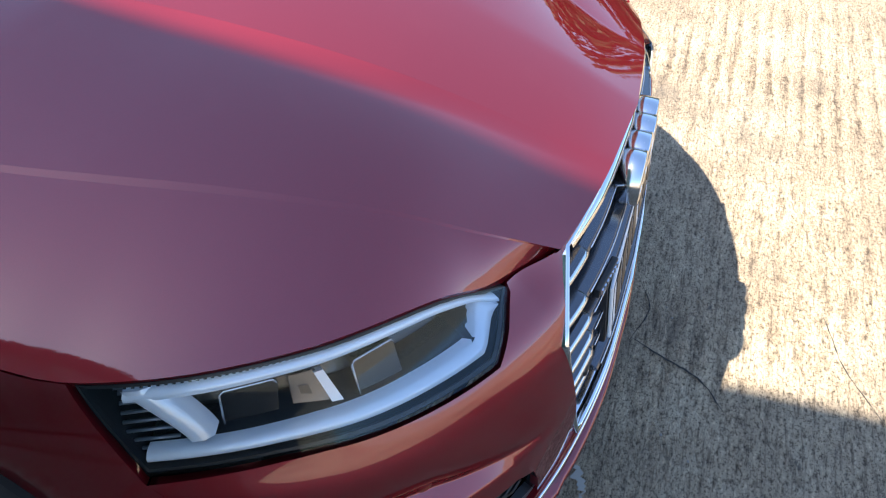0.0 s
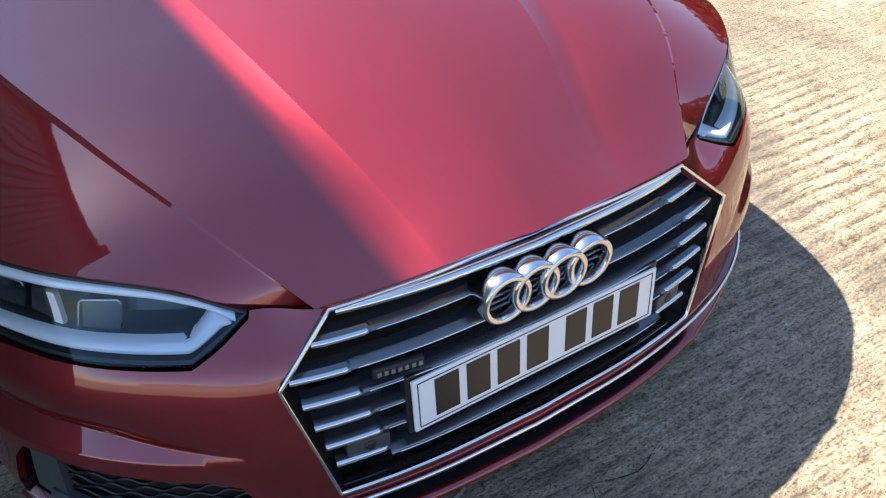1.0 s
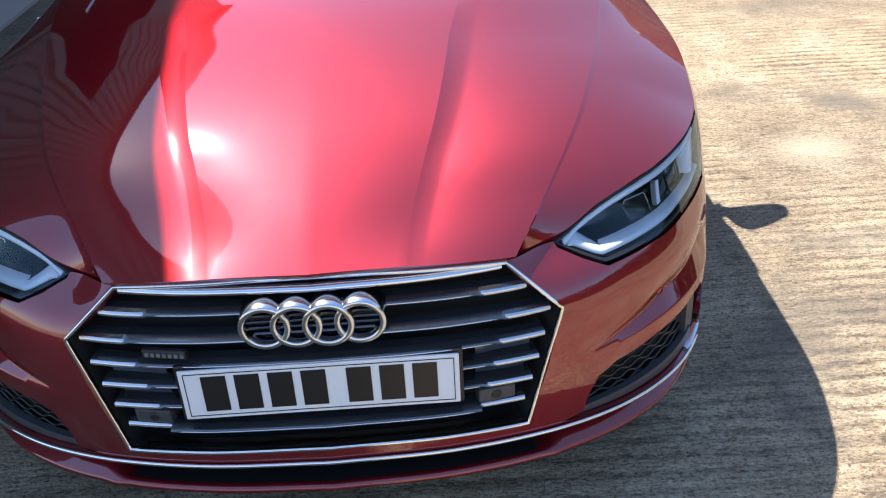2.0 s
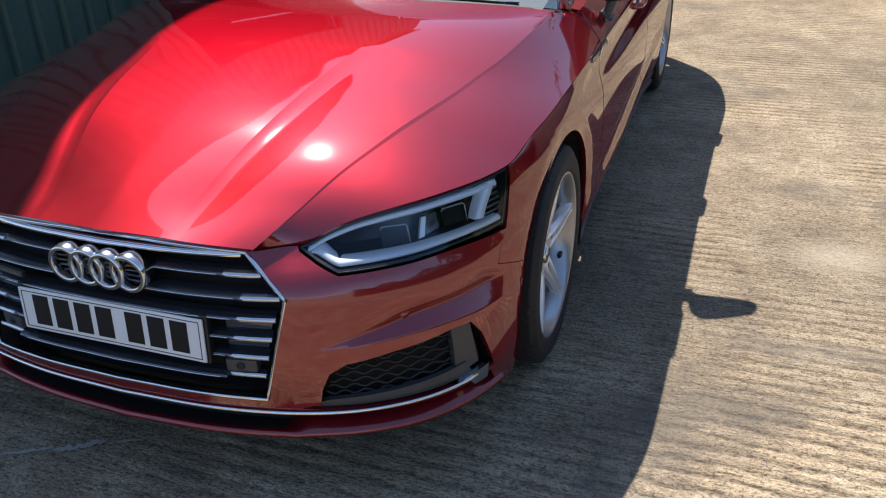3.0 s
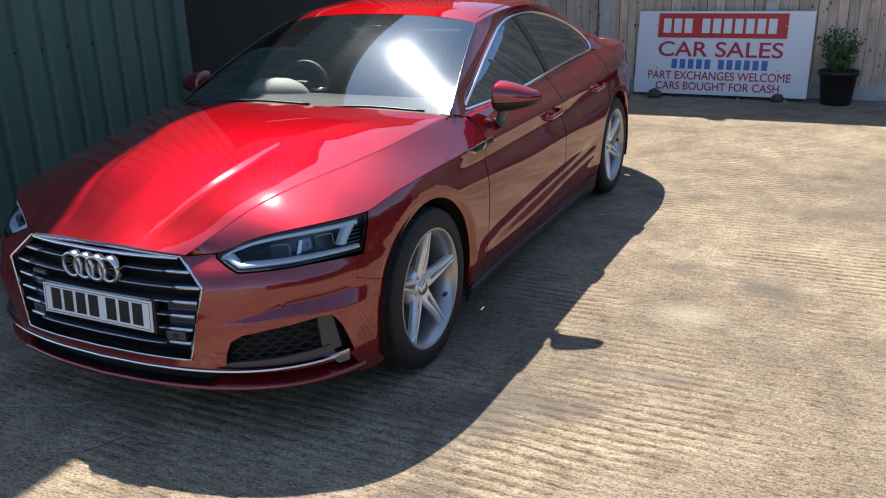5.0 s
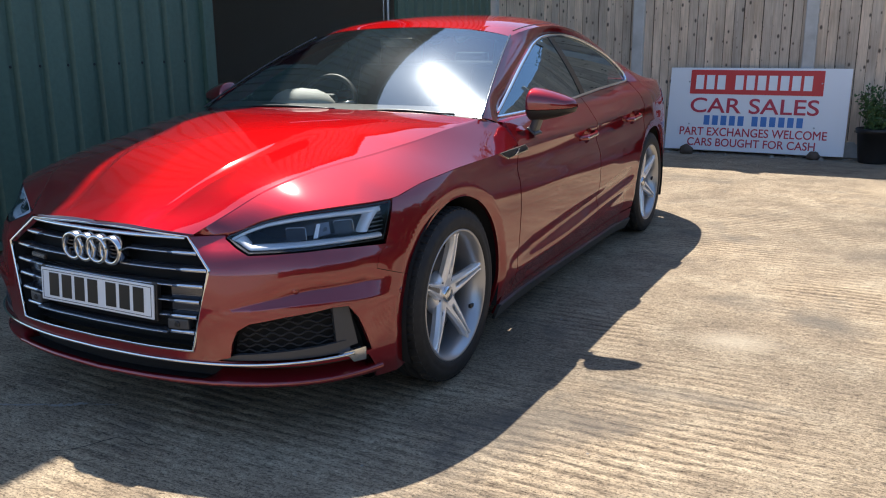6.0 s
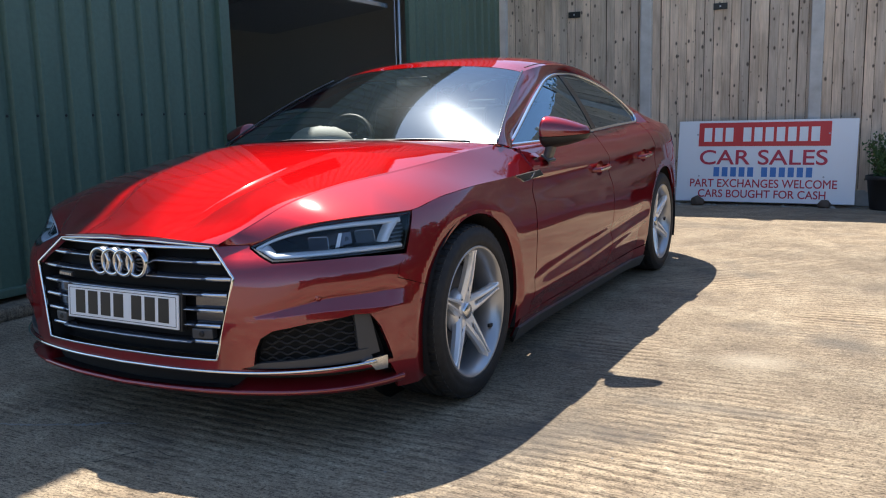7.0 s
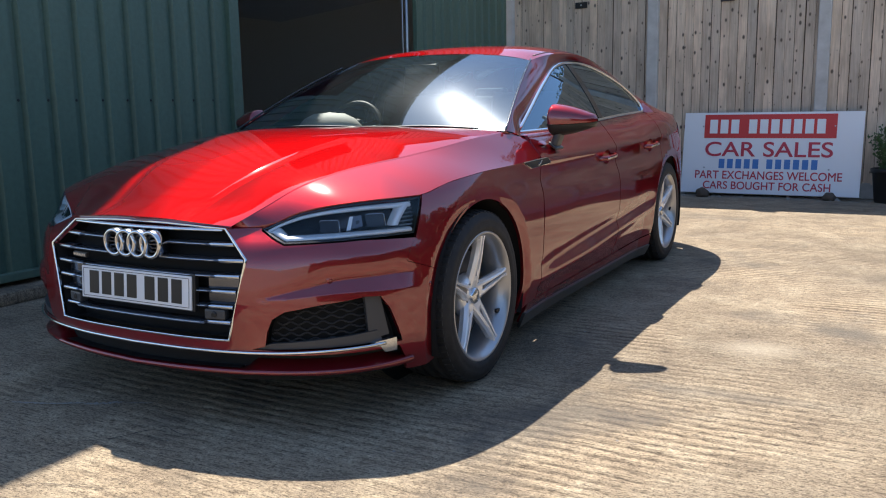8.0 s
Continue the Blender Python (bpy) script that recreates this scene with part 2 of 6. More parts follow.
def timber():
    m = material("weathered fence board", (0.30, 0.23, 0.17), 0.85)
    n = Nodes(m)
    obj = n.add("ShaderNodeObjectInfo")
    shift = n.add("ShaderNodeVectorMath")
    shift.operation = "ADD"
    n.link(n.coords((1, 1, 1)), shift.inputs[0])
    comb = n.add("ShaderNodeCombineXYZ")
    mul = n.add("ShaderNodeMath")
    mul.operation = "MULTIPLY"
    mul.inputs[1].default_value = 37.0
    n.link(obj.outputs["Random"], mul.inputs[0])
    n.link(mul.outputs[0], comb.inputs[2])
    n.link(mul.outputs[0], comb.inputs[0])
    n.link(comb.outputs[0], shift.inputs[1])
    sc = n.add("ShaderNodeMapping")
    sc.inputs["Scale"].default_value = (14, 14, 0.7)
    n.link(shift.outputs[0], sc.inputs["Vector"])
    grain = n.noise(sc.outputs[0], 4, 6, 0.6)
    # knots: one every hand's breadth or two up a board, of mixed size
    sep = n.add("ShaderNodeSeparateXYZ")
    n.link(shift.outputs[0], sep.inputs[0])
    flat = n.add("ShaderNodeCombineXYZ")
    n.link(sep.outputs[0], flat.inputs[0])
    n.link(sep.outputs[2], flat.inputs[1])
    sc2 = n.add("ShaderNodeMapping")
    sc2.inputs["Scale"].default_value = (11.0, 6.4, 1)
    n.link(flat.outputs[0], sc2.inputs["Vector"])
    knot = n.add("ShaderNodeTexVoronoi", Scale=1.0)
    knot.voronoi_dimensions = "2D"
    n.link(sc2.outputs[0], knot.inputs["Vector"])
    size = n.add("ShaderNodeMath")
    size.operation = "MULTIPLY_ADD"
    size.inputs[1].default_value, size.inputs[2].default_value = 0.20, -0.105
    keep = n.add("ShaderNodeSeparateColor")
    n.link(knot.outputs["Color"], keep.inputs[0])
    n.link(keep.outputs[0], size.inputs[0])
    gap = n.add("ShaderNodeMath")
    gap.operation = "SUBTRACT"
    n.link(knot.outputs["Distance"], gap.inputs[0])
    n.link(size.outputs[0], gap.inputs[1])
    sc3 = n.add("ShaderNodeMapping")
    sc3.inputs["Scale"].default_value = (1.2, 1.2, 0.45)
    n.link(shift.outputs[0], sc3.inputs["Vector"])
    stain = n.noise(sc3.outputs[0], 3.0, 4, 0.6)
    c = n.ramp(grain, [(0.25, (0.48, 0.395, 0.315)), (0.55, (0.67, 0.57, 0.47)), (0.85, (0.78, 0.675, 0.565))])
    c = n.mix(c, n.ramp(obj.outputs["Random"], [(0.0, (0.90, 0.89, 0.88)), (1.0, (1.32, 1.23, 1.14))]), 1.0, "MULTIPLY")
    c = n.mix(c, n.ramp(stain, [(0.38, (0.66, 0.65, 0.64)), (0.58, (1, 1, 1))]), 0.8, "MULTIPLY")
    c = n.mix((0.13, 0.10, 0.08), c, n.ramp(gap.outputs[0], [(0.0, (0, 0, 0)), (0.10, (1, 1, 1))]))
    n.color(c)
    n.bump(grain, 0.35, 0.004)
    return m


def grey_concrete():
    m = material("pale concrete post", (0.42, 0.41, 0.39), 0.85)
    n = Nodes(m)
    v = n.coords()
    f = n.noise(v, 6, 6)
    n.color(n.ramp(f, [(0.3, (0.44, 0.43, 0.41)), (0.7, (0.60, 0.59, 0.57))]))
    n.bump(n.noise(v, 80, 3), 0.3, 0.004)
    return m


GROUNDMAT, GREEN, TIMBER, POSTMAT = concrete(), green_steel(), timber(), grey_concrete()
GRITMAT = material("dull grey grit", (0.26, 0.24, 0.21), 0.9)
DARKROOM = material("dark shed interior", (0.46, 0.40, 0.35), 0.9)
SIGNWHITE = material("white sign board", (0.84, 0.85, 0.87), 0.4)
SIGNRED = material("red sign vinyl", (0.62, 0.035, 0.03), 0.4)
SIGNTEXT = material("crimson sign letter", (0.50, 0.03, 0.06), 0.45)
SIGNBLUE = material("blue sign digit", (0.06, 0.20, 0.52), 0.45)
POTMAT = material("black plastic pot", (0.014, 0.014, 0.015), 0.5)
HEDGELEAF = material("dark hedge leaf", (0.035, 0.060, 0.022), 0.6)
WALLMAT = material("dull brown rendered wall", (0.42, 0.38, 0.32), 0.9)
LEAF = material("shrub leaf", (0.06, 0.12, 0.035), 0.55)
# one dark brown for bark and stones, and for the shade behind fence gaps
DARKBROWN = material("dark brown bark and gap shade", (0.10, 0.07, 0.05), 0.8)
STEEL = material("galvanised steel", (0.45, 0.46, 0.47), 0.4, 0.8)


# ---- mesh helpers ----
def link_mesh(name, verts, faces, mat, parent=None, label="", smooth=True, normals=None, flip=False):
    me = bpy.data.meshes.new(name)
    if flip:
        faces = [tuple(reversed(f)) for f in faces]
    me.from_pydata([tuple(map(float, v)) for v in verts], [], [tuple(map(int, f)) for f in faces])
    me.materials.append(mat)
    if smooth:
        me.polygons.foreach_set("use_smooth", [True] * len(me.polygons))
    if normals is not None:
        me.normals_split_custom_set_from_vertices([tuple(map(float, n)) for n in normals])
    me.update()
    ob = new(name, me)
    if parent is not None:
        ob.parent = parent
    if label:
        ob["label"] = label
    return ob


def part(name, bm, mat, parent=None, label="", smooth=False):
    me = bpy.data.meshes.new(name)
    bmesh.ops.recalc_face_normals(bm, faces=bm.faces)
    for f in bm.faces:
        f.smooth = smooth
    bm.to_mesh(me)
    bm.free()
    me.materials.append(mat)
    ob = new(name, me)
    if parent is not None:
        ob.parent = parent
    if label:
        ob["label"] = label
    return ob


def soft_box(size, at=(0, 0, 0), bevel=0.01, turn=None, bm=None, seg=2):
    out = bm or bmesh.new()
    b = bmesh.new()
    bmesh.ops.create_cube(b, size=1.0)
    bmesh.ops.scale(b, vec=size, verts=b.verts)
    if bevel:
        bmesh.ops.bevel(b, geom=list(b.edges), offset=bevel, segments=seg, profile=0.6, affect="EDGES")
    m = Matrix.Translation(at) @ (turn.to_4x4() if turn else Matrix())
    bmesh.ops.transform(b, matrix=m, verts=b.verts)
    tmp = bpy.data.meshes.new("tmp")
    b.to_mesh(tmp)
    b.free()
    out.from_mesh(tmp)
    bpy.data.meshes.remove(tmp)
    return out


def pchip(xs, ys):
    """A smooth curve through knots that never overshoots."""
    xs, ys = np.array(xs, float), np.array(ys, float)
    h, d = np.diff(xs), np.diff(ys) / np.diff(xs)
    m = np.zeros(len(xs))
    for i in range(1, len(xs) - 1):
        if d[i - 1] * d[i] > 0:
            w1, w2 = 2 * h[i] + h[i - 1], h[i] + 2 * h[i - 1]
            m[i] = (w1 + w2) / (w1 / d[i - 1] + w2 / d[i])
    m[0], m[-1] = d[0], d[-1]

    def f(x):
        x = np.clip(np.asarray(x, float), xs[0], xs[-1])
        i = np.clip(np.searchsorted(xs, x, side="right") - 1, 0, len(xs) - 2)
        t = (x - xs[i]) / h[i]
        return ((1 + 2 * t) * (1 - t) ** 2 * ys[i] + t * (1 - t) ** 2 * h[i] * m[i]
                + t * t * (3 - 2 * t) * ys[i + 1] + t * t * (t - 1) * h[i] * m[i + 1])
    return f


def spline(points, n):
    """n points evenly along a smooth curve through the given ones."""
    p = np.array(points, float)
    if len(p) == 2:
        return p[0] + (p[1] - p[0]) * np.linspace(0, 1, n)[:, None]
    k = np.vstack([2 * p[0] - p[1], p, 2 * p[-1] - p[-2]])
    out = []
    for i in range(1, len(k) - 2):
        a, b, c, d = k[i - 1:i + 3]
        t0, t1 = 0.0, np.linalg.norm(b - a) ** 0.5
        t2 = t1 + np.linalg.norm(c - b) ** 0.5
        t3 = t2 + np.linalg.norm(d - c) ** 0.5
        t = np.linspace(t1, t2, 40, endpoint=i == len(k) - 3)[:, None]
        a1 = (t1 - t) / (t1 - t0) * a + (t - t0) / (t1 - t0) * b
        a2 = (t2 - t) / (t2 - t1) * b + (t - t1) / (t2 - t1) * c
        a3 = (t3 - t) / (t3 - t2) * c + (t - t2) / (t3 - t2) * d
        b1 = (t2 - t) / (t2 - t0) * a1 + (t - t0) / (t2 - t0) * a2
        b2 = (t3 - t) / (t3 - t1) * a2 + (t - t1) / (t3 - t1) * a3
        out.append((t2 - t) / (t2 - t1) * b1 + (t - t1) / (t2 - t1) * b2)
    q = np.vstack(out)
    s = np.concatenate([[0], np.cumsum(np.linalg.norm(np.diff(q, axis=0), axis=1))])
    u = np.linspace(0, s[-1], n)
    return np.stack([np.interp(u, s, q[:, j]) for j in range(q.shape[1])], 1)


def resample(poly, step, closed=True):
    p = np.array(poly, float)
    if closed:
        p = np.vstack([p, p[:1]])
    out = []
    for a, b in zip(p[:-1], p[1:]):
        k = max(1, int(round(np.linalg.norm(b - a) / step)))
        out += [a + (b - a) * i / k for i in range(k)]
    if not closed:
        out.append(p[-1])
    return np.array(out)


def inside(poly, pts):
    poly = np.array(poly)
    x, y = pts[:, 0], pts[:, 1]
    r = np.zeros(len(pts), bool)
    j = len(poly) - 1
    for i in range(len(poly)):
        xi, yi, xj, yj = *poly[i], *poly[j]
        if yi != yj:
            r ^= ((yi > y) != (yj > y)) & (x < (xj - xi) * (y - yi) / (yj - yi) + xi)
        j = i
    return r


def near(poly, pts, d):
    r = np.zeros(len(pts), bool)
    p = np.array(poly)
    for a, b in zip(p, np.roll(p, -1, 0)):
        e = b - a
        t = np.clip(((pts - a) @ e) / max(e @ e, 1e-12), 0, 1)
        r |= np.linalg.norm(pts - (a + t[:, None] * e), axis=1) < d
    return r


def panel(name, surf, outline, mat, parent, holes=(), step=0.02, depth=0.014, label="", sides=(1,), lift=0.0, flange=True, lines=()):
    """A pressed sheet: the part of the surface surf(a, b) inside an outline, less its holes, with turned-in edges. Its mesh follows the lines of any creases."""
    from mathutils.geometry import delaunay_2d_cdt
    loops = [resample(outline, step)] + [resample(h, step) for h in holes]
    lo, hi = loops[0].min(0), loops[0].max(0)
    gx, gy = np.meshgrid(np.arange(lo[0], hi[0], step), np.arange(lo[1], hi[1], step))
    g = np.stack([gx.ravel(), gy.ravel()], 1)
    ok = inside(loops[0], g)
    for h in loops[1:]:
        ok &= ~inside(h, g)
    g = g[ok]
    for lp in loops:
        g = g[~near(lp, g, step * 0.5)]
    lines = [resample(ln, step * 0.7, closed=False) for ln in lines]
    for ln in lines:
        g = g[~near(np.vstack([ln, ln[::-1]]), g, step * 0.45)]
    pts, edges = [], []
    for lp in loops:
        k = len(pts)
        pts += [Vector(p) for p in lp]
        edges += [(k + i, k + (i + 1) % len(lp)) for i in range(len(lp))]
    for ln in lines:
        k = len(pts)
        pts += [Vector(p) for p in ln]
        edges += [(k + i, k + i + 1) for i in range(len(ln) - 1)]
    pts += [Vector(p) for p in g]
    vs, _, fs, *_ = delaunay_2d_cdt(pts, edges, [], 0, 1e-6)
    vs = np.array([tuple(v) for v in vs])
    cen = np.array([vs[list(f)].mean(0) for f in fs])
    keep = inside(loops[0], cen)
    for h in loops[1:]:
        keep &= ~inside(h, cen)
    fs = [tuple(f) for f, k in zip(fs, keep) if k]
    e = 0.002
    P = surf(vs[:, 0], vs[:, 1])
    N = np.cross(surf(vs[:, 0] + e, vs[:, 1]) - surf(vs[:, 0] - e, vs[:, 1]), surf(vs[:, 0], vs[:, 1] + e) - surf(vs[:, 0], vs[:, 1] - e))
    N /= np.linalg.norm(N, axis=1)[:, None] + 1e-12
    P = P + N * lift
    faces = []
    for f in fs:
        a, b, c = vs[f[0]], vs[f[1]], vs[f[2]]
        faces.append(f if (b[0] - a[0]) * (c[1] - a[1]) - (b[1] - a[1]) * (c[0] - a[0]) > 0 else f[::-1])
    verts, norms = list(P), list(N)
    if flange and depth:
        count = {}
        for f in faces:
            for a, b in ((f[0], f[1]), (f[1], f[2]), (f[2], f[0])):
                count[(a, b)] = 1
        rim = [k for k in count if (k[1], k[0]) not in count]
        top, low = {}, {}
        for a, b in rim:
            side = np.cross(P[b] - P[a], N[a])
            side /= np.linalg.norm(side) + 1e-12
            for v in (a, b):
                if v not in top:
                    top[v] = len(verts)
                    verts.append(P[v])
                    norms.append(side)
                    low[v] = len(verts)
                    verts.append(P[v] - N[v] * depth)
                    norms.append(side)
            faces.append((top[b], top[a], low[a], low[b]))
    verts, norms = np.array(verts), np.array(norms)
    made = []
    for sd in sides:
        m = np.array([sd, 1, 1])
        made.append(link_mesh(name, verts * m, faces, mat, parent, label, True, norms * m, flip=sd < 0))
    return made


def loft(name, rows, mat, parent, label="", sides=(1,), smooth=True, closed=False):
    """A sheet through rows of points."""
    R = np.array(rows, float)
    n, m = R.shape[:2]
    faces = []
    for i in range(n - 1):
        for j in range(m - (0 if closed else 1)):
            k = (j + 1) % m
            faces.append((i * m + j, i * m + k, (i + 1) * m + k, (i + 1) * m + j))
    V = R.reshape(-1, 3)
    return [link_mesh(name, V * np.array([s, 1, 1]), faces, mat, parent, label, smooth, flip=s < 0) for s in sides]


def tube(name, path, mat, parent, w=0.01, h=None, label="", closed=False, sides=(1,), seg=8, square=False, up=None):
    """A bar of round or squared section along a path."""
    p = np.array(path, float)
    n = len(p)
    h = h or w
    rows = []
    for i in range(n):
        a = p[(i - 1) % n] if closed or i else p[i]
        b = p[(i + 1) % n] if closed or i < n - 1 else p[i]
        t = b - a
        t /= np.linalg.norm(t) + 1e-12
        u = np.array(up if up is not None else (0, 0, 1), float)
        s = np.cross(t, u)
        if np.linalg.norm(s) < 1e-3:
            s = np.cross(t, (0, 1, 0))
        s /= np.linalg.norm(s)
        u = np.cross(s, t)
        ring = []
        for k in range(seg):
            a = 2 * math.pi * (k + 0.5) / seg
            c, q = math.cos(a), math.sin(a)
            if square:
                f = 1 / max(abs(c), abs(q)) * 0.85
                c, q = c * f, q * f
            ring.append(p[i] + s * c * w / 2 + u * q * h / 2)
        rows.append(ring)
    if closed:
        rows.append(rows[0])
    made = []
    R = np.array(rows)
    faces = []
    m = seg
    for i in range(len(R) - 1):
        for j in range(m):
            k = (j + 1) % m
            faces.append((i * m + j, i * m + k, (i + 1) * m + k, (i + 1) * m + j))
    if not closed:
        faces.append(tuple(range(m))[::-1])
        faces.append(tuple((len(R) - 1) * m + j for j in range(m)))
    V = R.reshape(-1, 3)
    for sd in sides:
        made.append(link_mesh(name, V * np.array([sd, 1, 1]), faces, mat, parent, label, True, flip=sd < 0))
    return made


def lathe(profile, seg=64, axis="x"):
    """Vertices and faces of a profile of (along, radius) turned about an axis."""
    verts, faces = [], []
    m = len(profile)
    for i in range(seg):
        a = 2 * math.pi * i / seg
        for d, r in profile:
            verts.append((d, r * math.cos(a), r * math.sin(a)) if axis == "x" else (r * math.cos(a), r * math.sin(a), d))
    for i in range(seg):
        k = (i + 1) % seg
        for j in range(m - 1):
            faces.append((i * m + j, i * m + j + 1, k * m + j + 1, k * m + j))
    return verts, faces


def thing(name, label, category, at=(0, 0, 0), group="", kind=""):
    ob = new(name)
    ob.location = at
    ob.empty_display_size = 0.1
    return tagged(ob, label, category, group, kind)


# ---- setting: yard, shed, fence ----
def yard():
    me = bmesh.new()
    bmesh.ops.create_grid(me, x_segments=40, y_segments=40, size=60)
    g = part("ground", me, GROUNDMAT)
    tagged(g, "sunlit tan brushed concrete yard with dark stains", "ground", kind="structure")
    return g


yard()

SHED_X, SHED_TOP = -2.2, 4.7


def ribbed_sheet(name, y0, y1, z0, z1, parent, pitch=0.195, start=0.14, depth=0.03):
    """Box profile cladding with narrow valleys between broad ribs, facing +x."""
    y = y0
    k = math.floor((y0 - start) / pitch)
    prof = [(y0, 0.0)]
    while start + k * pitch < y1 + pitch:
        c = start + k * pitch
        for dy, dx in ((-0.034, 0.0), (-0.016, -depth), (0.016, -depth), (0.034, 0.0)):
            if y0 < c + dy < y1:
                prof.append((c + dy, dx))
        k += 1
    prof.append((y1, 0.0))
    verts, faces = [], []
    for y, dx in prof:
        verts += [(SHED_X + dx, y, z0), (SHED_X + dx, y, z1), (SHED_X + dx - 0.012, y, z0), (SHED_X + dx - 0.012, y, z1)]
    for i in range(len(prof) - 1):
        a, b = 4 * i, 4 * i + 4
        faces += [(a, b, b + 1, a + 1), (a + 2, a + 3, b + 3, b + 2), (a, a + 2, b + 2, b), (a + 1, b + 1, b + 3, a + 3)]
    return link_mesh(name, verts, faces, GREEN, parent, smooth=False)


def shed():
    s = thing("wall_shed", "dark green ribbed steel shed wall with an open doorway", "wall", kind="structure")
    ribbed_sheet("cladding", -0.95, 2.05, 0.115, SHED_TOP, s)
    ribbed_sheet("cladding", 4.88, 7.08, 0.115, SHED_TOP, s)
    ribbed_sheet("cladding", 2.05, 4.88, 3.1, SHED_TOP, s)
    part("door_jamb", soft_box((0.05, 0.105, SHED_TOP - 0.1), (SHED_X + 0.012, 2.10, SHED_TOP / 2 + 0.05), 0.006), GREEN, s)
    part("door_jamb", soft_box((0.05, 0.05, 3.0), (SHED_X - 0.01, 4.85, 1.55), 0.006), GREEN, s)
    part("base_rail", soft_box((0.05, 3.0, 0.05), (SHED_X + 0.012, 0.55, 0.125), 0.008), GREEN, s)
    part("base_rail", soft_box((0.05, 2.2, 0.05), (SHED_X + 0.012, 5.98, 0.125), 0.008), GREEN, s)
    part("plinth", soft_box((0.36, 3.0, 0.07), (SHED_X - 0.01, 0.55, 0.035), 0.02), GROUNDMAT, s)
    part("plinth", soft_box((0.36, 2.2, 0.07), (SHED_X - 0.01, 5.98, 0.035), 0.02), GROUNDMAT, s)
    part("gable_wall", soft_box((4.6, 0.06, SHED_TOP), (SHED_X - 2.32, -0.98, SHED_TOP / 2), 0.0), GREEN, s)
    part("rear_wall", soft_box((0.06, 8.1, SHED_TOP), (SHED_X - 4.6, 3.05, SHED_TOP / 2), 0.0), DARKROOM, s)
    part("end_wall", soft_box((4.5, 0.06, SHED_TOP), (SHED_X - 2.32, 7.06, SHED_TOP / 2), 0.0), DARKROOM, s)
    part("inner_lining", soft_box((4.5, 0.04, SHED_TOP - 0.1), (SHED_X - 2.32, -0.90, SHED_TOP / 2), 0.0), DARKROOM, s)
    part("floor_slab", soft_box((4.5, 8.0, 0.02), (SHED_X - 2.32, 3.05, 0.012), 0.0), DARKROOM, s)
    part("roof_sheet", soft_box((4.82, 8.2, 0.06), (SHED_X - 2.28, 3.03, SHED_TOP + 0.03), 0.0), GREEN, s)
    # unseen box added to hold the shed's corner shadow on the ground
    part("corner_shadow_block", soft_box((0.20, 0.45, 0.09), (SHED_X + 0.10, -0.845, SHED_TOP + 0.015), 0.0), GREEN, s)
    for k in range(12):
        v, f = lathe([(0, 0.0), (0.004, 0.006), (0.0, 0.009)], 8)
        y = 0.14 + 0.195 * (k - 2)
        if y < 2.0:
            link_mesh("fixing_screw", [(SHED_X - 0.028 + a, y + b, 1.12 + c) for a, b, c in v], f, BLACK, s)


shed()


def hanging_door():
    d = thing("overhead_door", "grey overhead door panel raised inside the dark doorway", "door")
    part("door_panel", soft_box((1.5, 1.6, 0.05), (SHED_X - 0.9, 3.9, 2.1), 0.01, Euler((0, radians(-6), 0)).to_matrix()), SATIN, d)
    tube("track", [(SHED_X - 0.08, 4.78, 0.0), (SHED_X - 0.08, 4.78, 3.1)], STEEL, d, 0.035)
    tube("track", [(SHED_X - 0.08, 4.70, 0.0), (SHED_X - 0.08, 4.70, 3.1)], STEEL, d, 0.012)


hanging_door()

FENCE_Y, FENCE_TOP = 7.22, 3.35


def fence():
    f = thing("fence", "weathered feather-edge timber fence between pale concrete posts", "fence", kind="structure")
    xs = [-2.15 + 1.825 * i for i in range(8)]
    for x in xs:
        part("post", soft_box((0.125, 0.12, FENCE_TOP + 0.1), (x - 0.055, FENCE_Y - 0.02, FENCE_TOP / 2 + 0.05), 0.012), POSTMAT, f)
    bw, lap = 0.0935, 0.098
    b = bmesh.new()
    z1 = FENCE_TOP
    quad = [(-bw / 2, -0.006), (bw / 2, -0.022), (bw / 2, -0.002), (-bw / 2, 0.008)]
    vs = [b.verts.new((x, y, z)) for z in (0.16, z1) for x, y in quad]
    for i in range(4):
        j = (i + 1) % 4
        b.faces.new((vs[i], vs[j], vs[4 + j], vs[4 + i]))
    b.faces.new(vs[3::-1])
    b.faces.new(vs[4:])
    bmesh.ops.recalc_face_normals(b, faces=b.faces)
    me = bpy.data.meshes.new("board")
    b.to_mesh(me)
    b.free()
    me.materials.append(TIMBER)
    rnd = random.Random(4)
    for x in xs[:-1]:
        n = 18
        for i in range(n):
            o = new("board", me)
            o.parent = f
            o.location = (x + 0.045 + lap * (i + 0.1), FENCE_Y + rnd.uniform(-0.004, 0.004), rnd.uniform(-0.015, 0.015))
            o.rotation_euler = (0, radians(rnd.uniform(-0.12, 0.12)), radians(rnd.uniform(-0.6, 0.6)))
        # dark sheet behind the boards: shade in their gaps is put into its colour
        part("gap_shade_sheet", soft_box((1.74, 0.02, FENCE_TOP - 0.2), (x + 0.86, FENCE_Y + 0.03, FENCE_TOP / 2 + 0.08), 0.002), DARKBROWN, f)
        part("gravel_board", soft_box((1.72, 0.05, 0.17), (x + 0.86, FENCE_Y + 0.01, 0.085), 0.008), POSTMAT, f)
    for x, z in ((-1.26, 2.23), (0.44, 2.19)):
        part("metal_plate", soft_box((0.15, 0.012, 0.07), (x, FENCE_Y - 0.03, z), 0.003), BLACK, f)
        part("plate_bolt", soft_box((0.018, 0.008, 0.018), (x, FENCE_Y - 0.04, z), 0.003), STEEL, f)


fence()


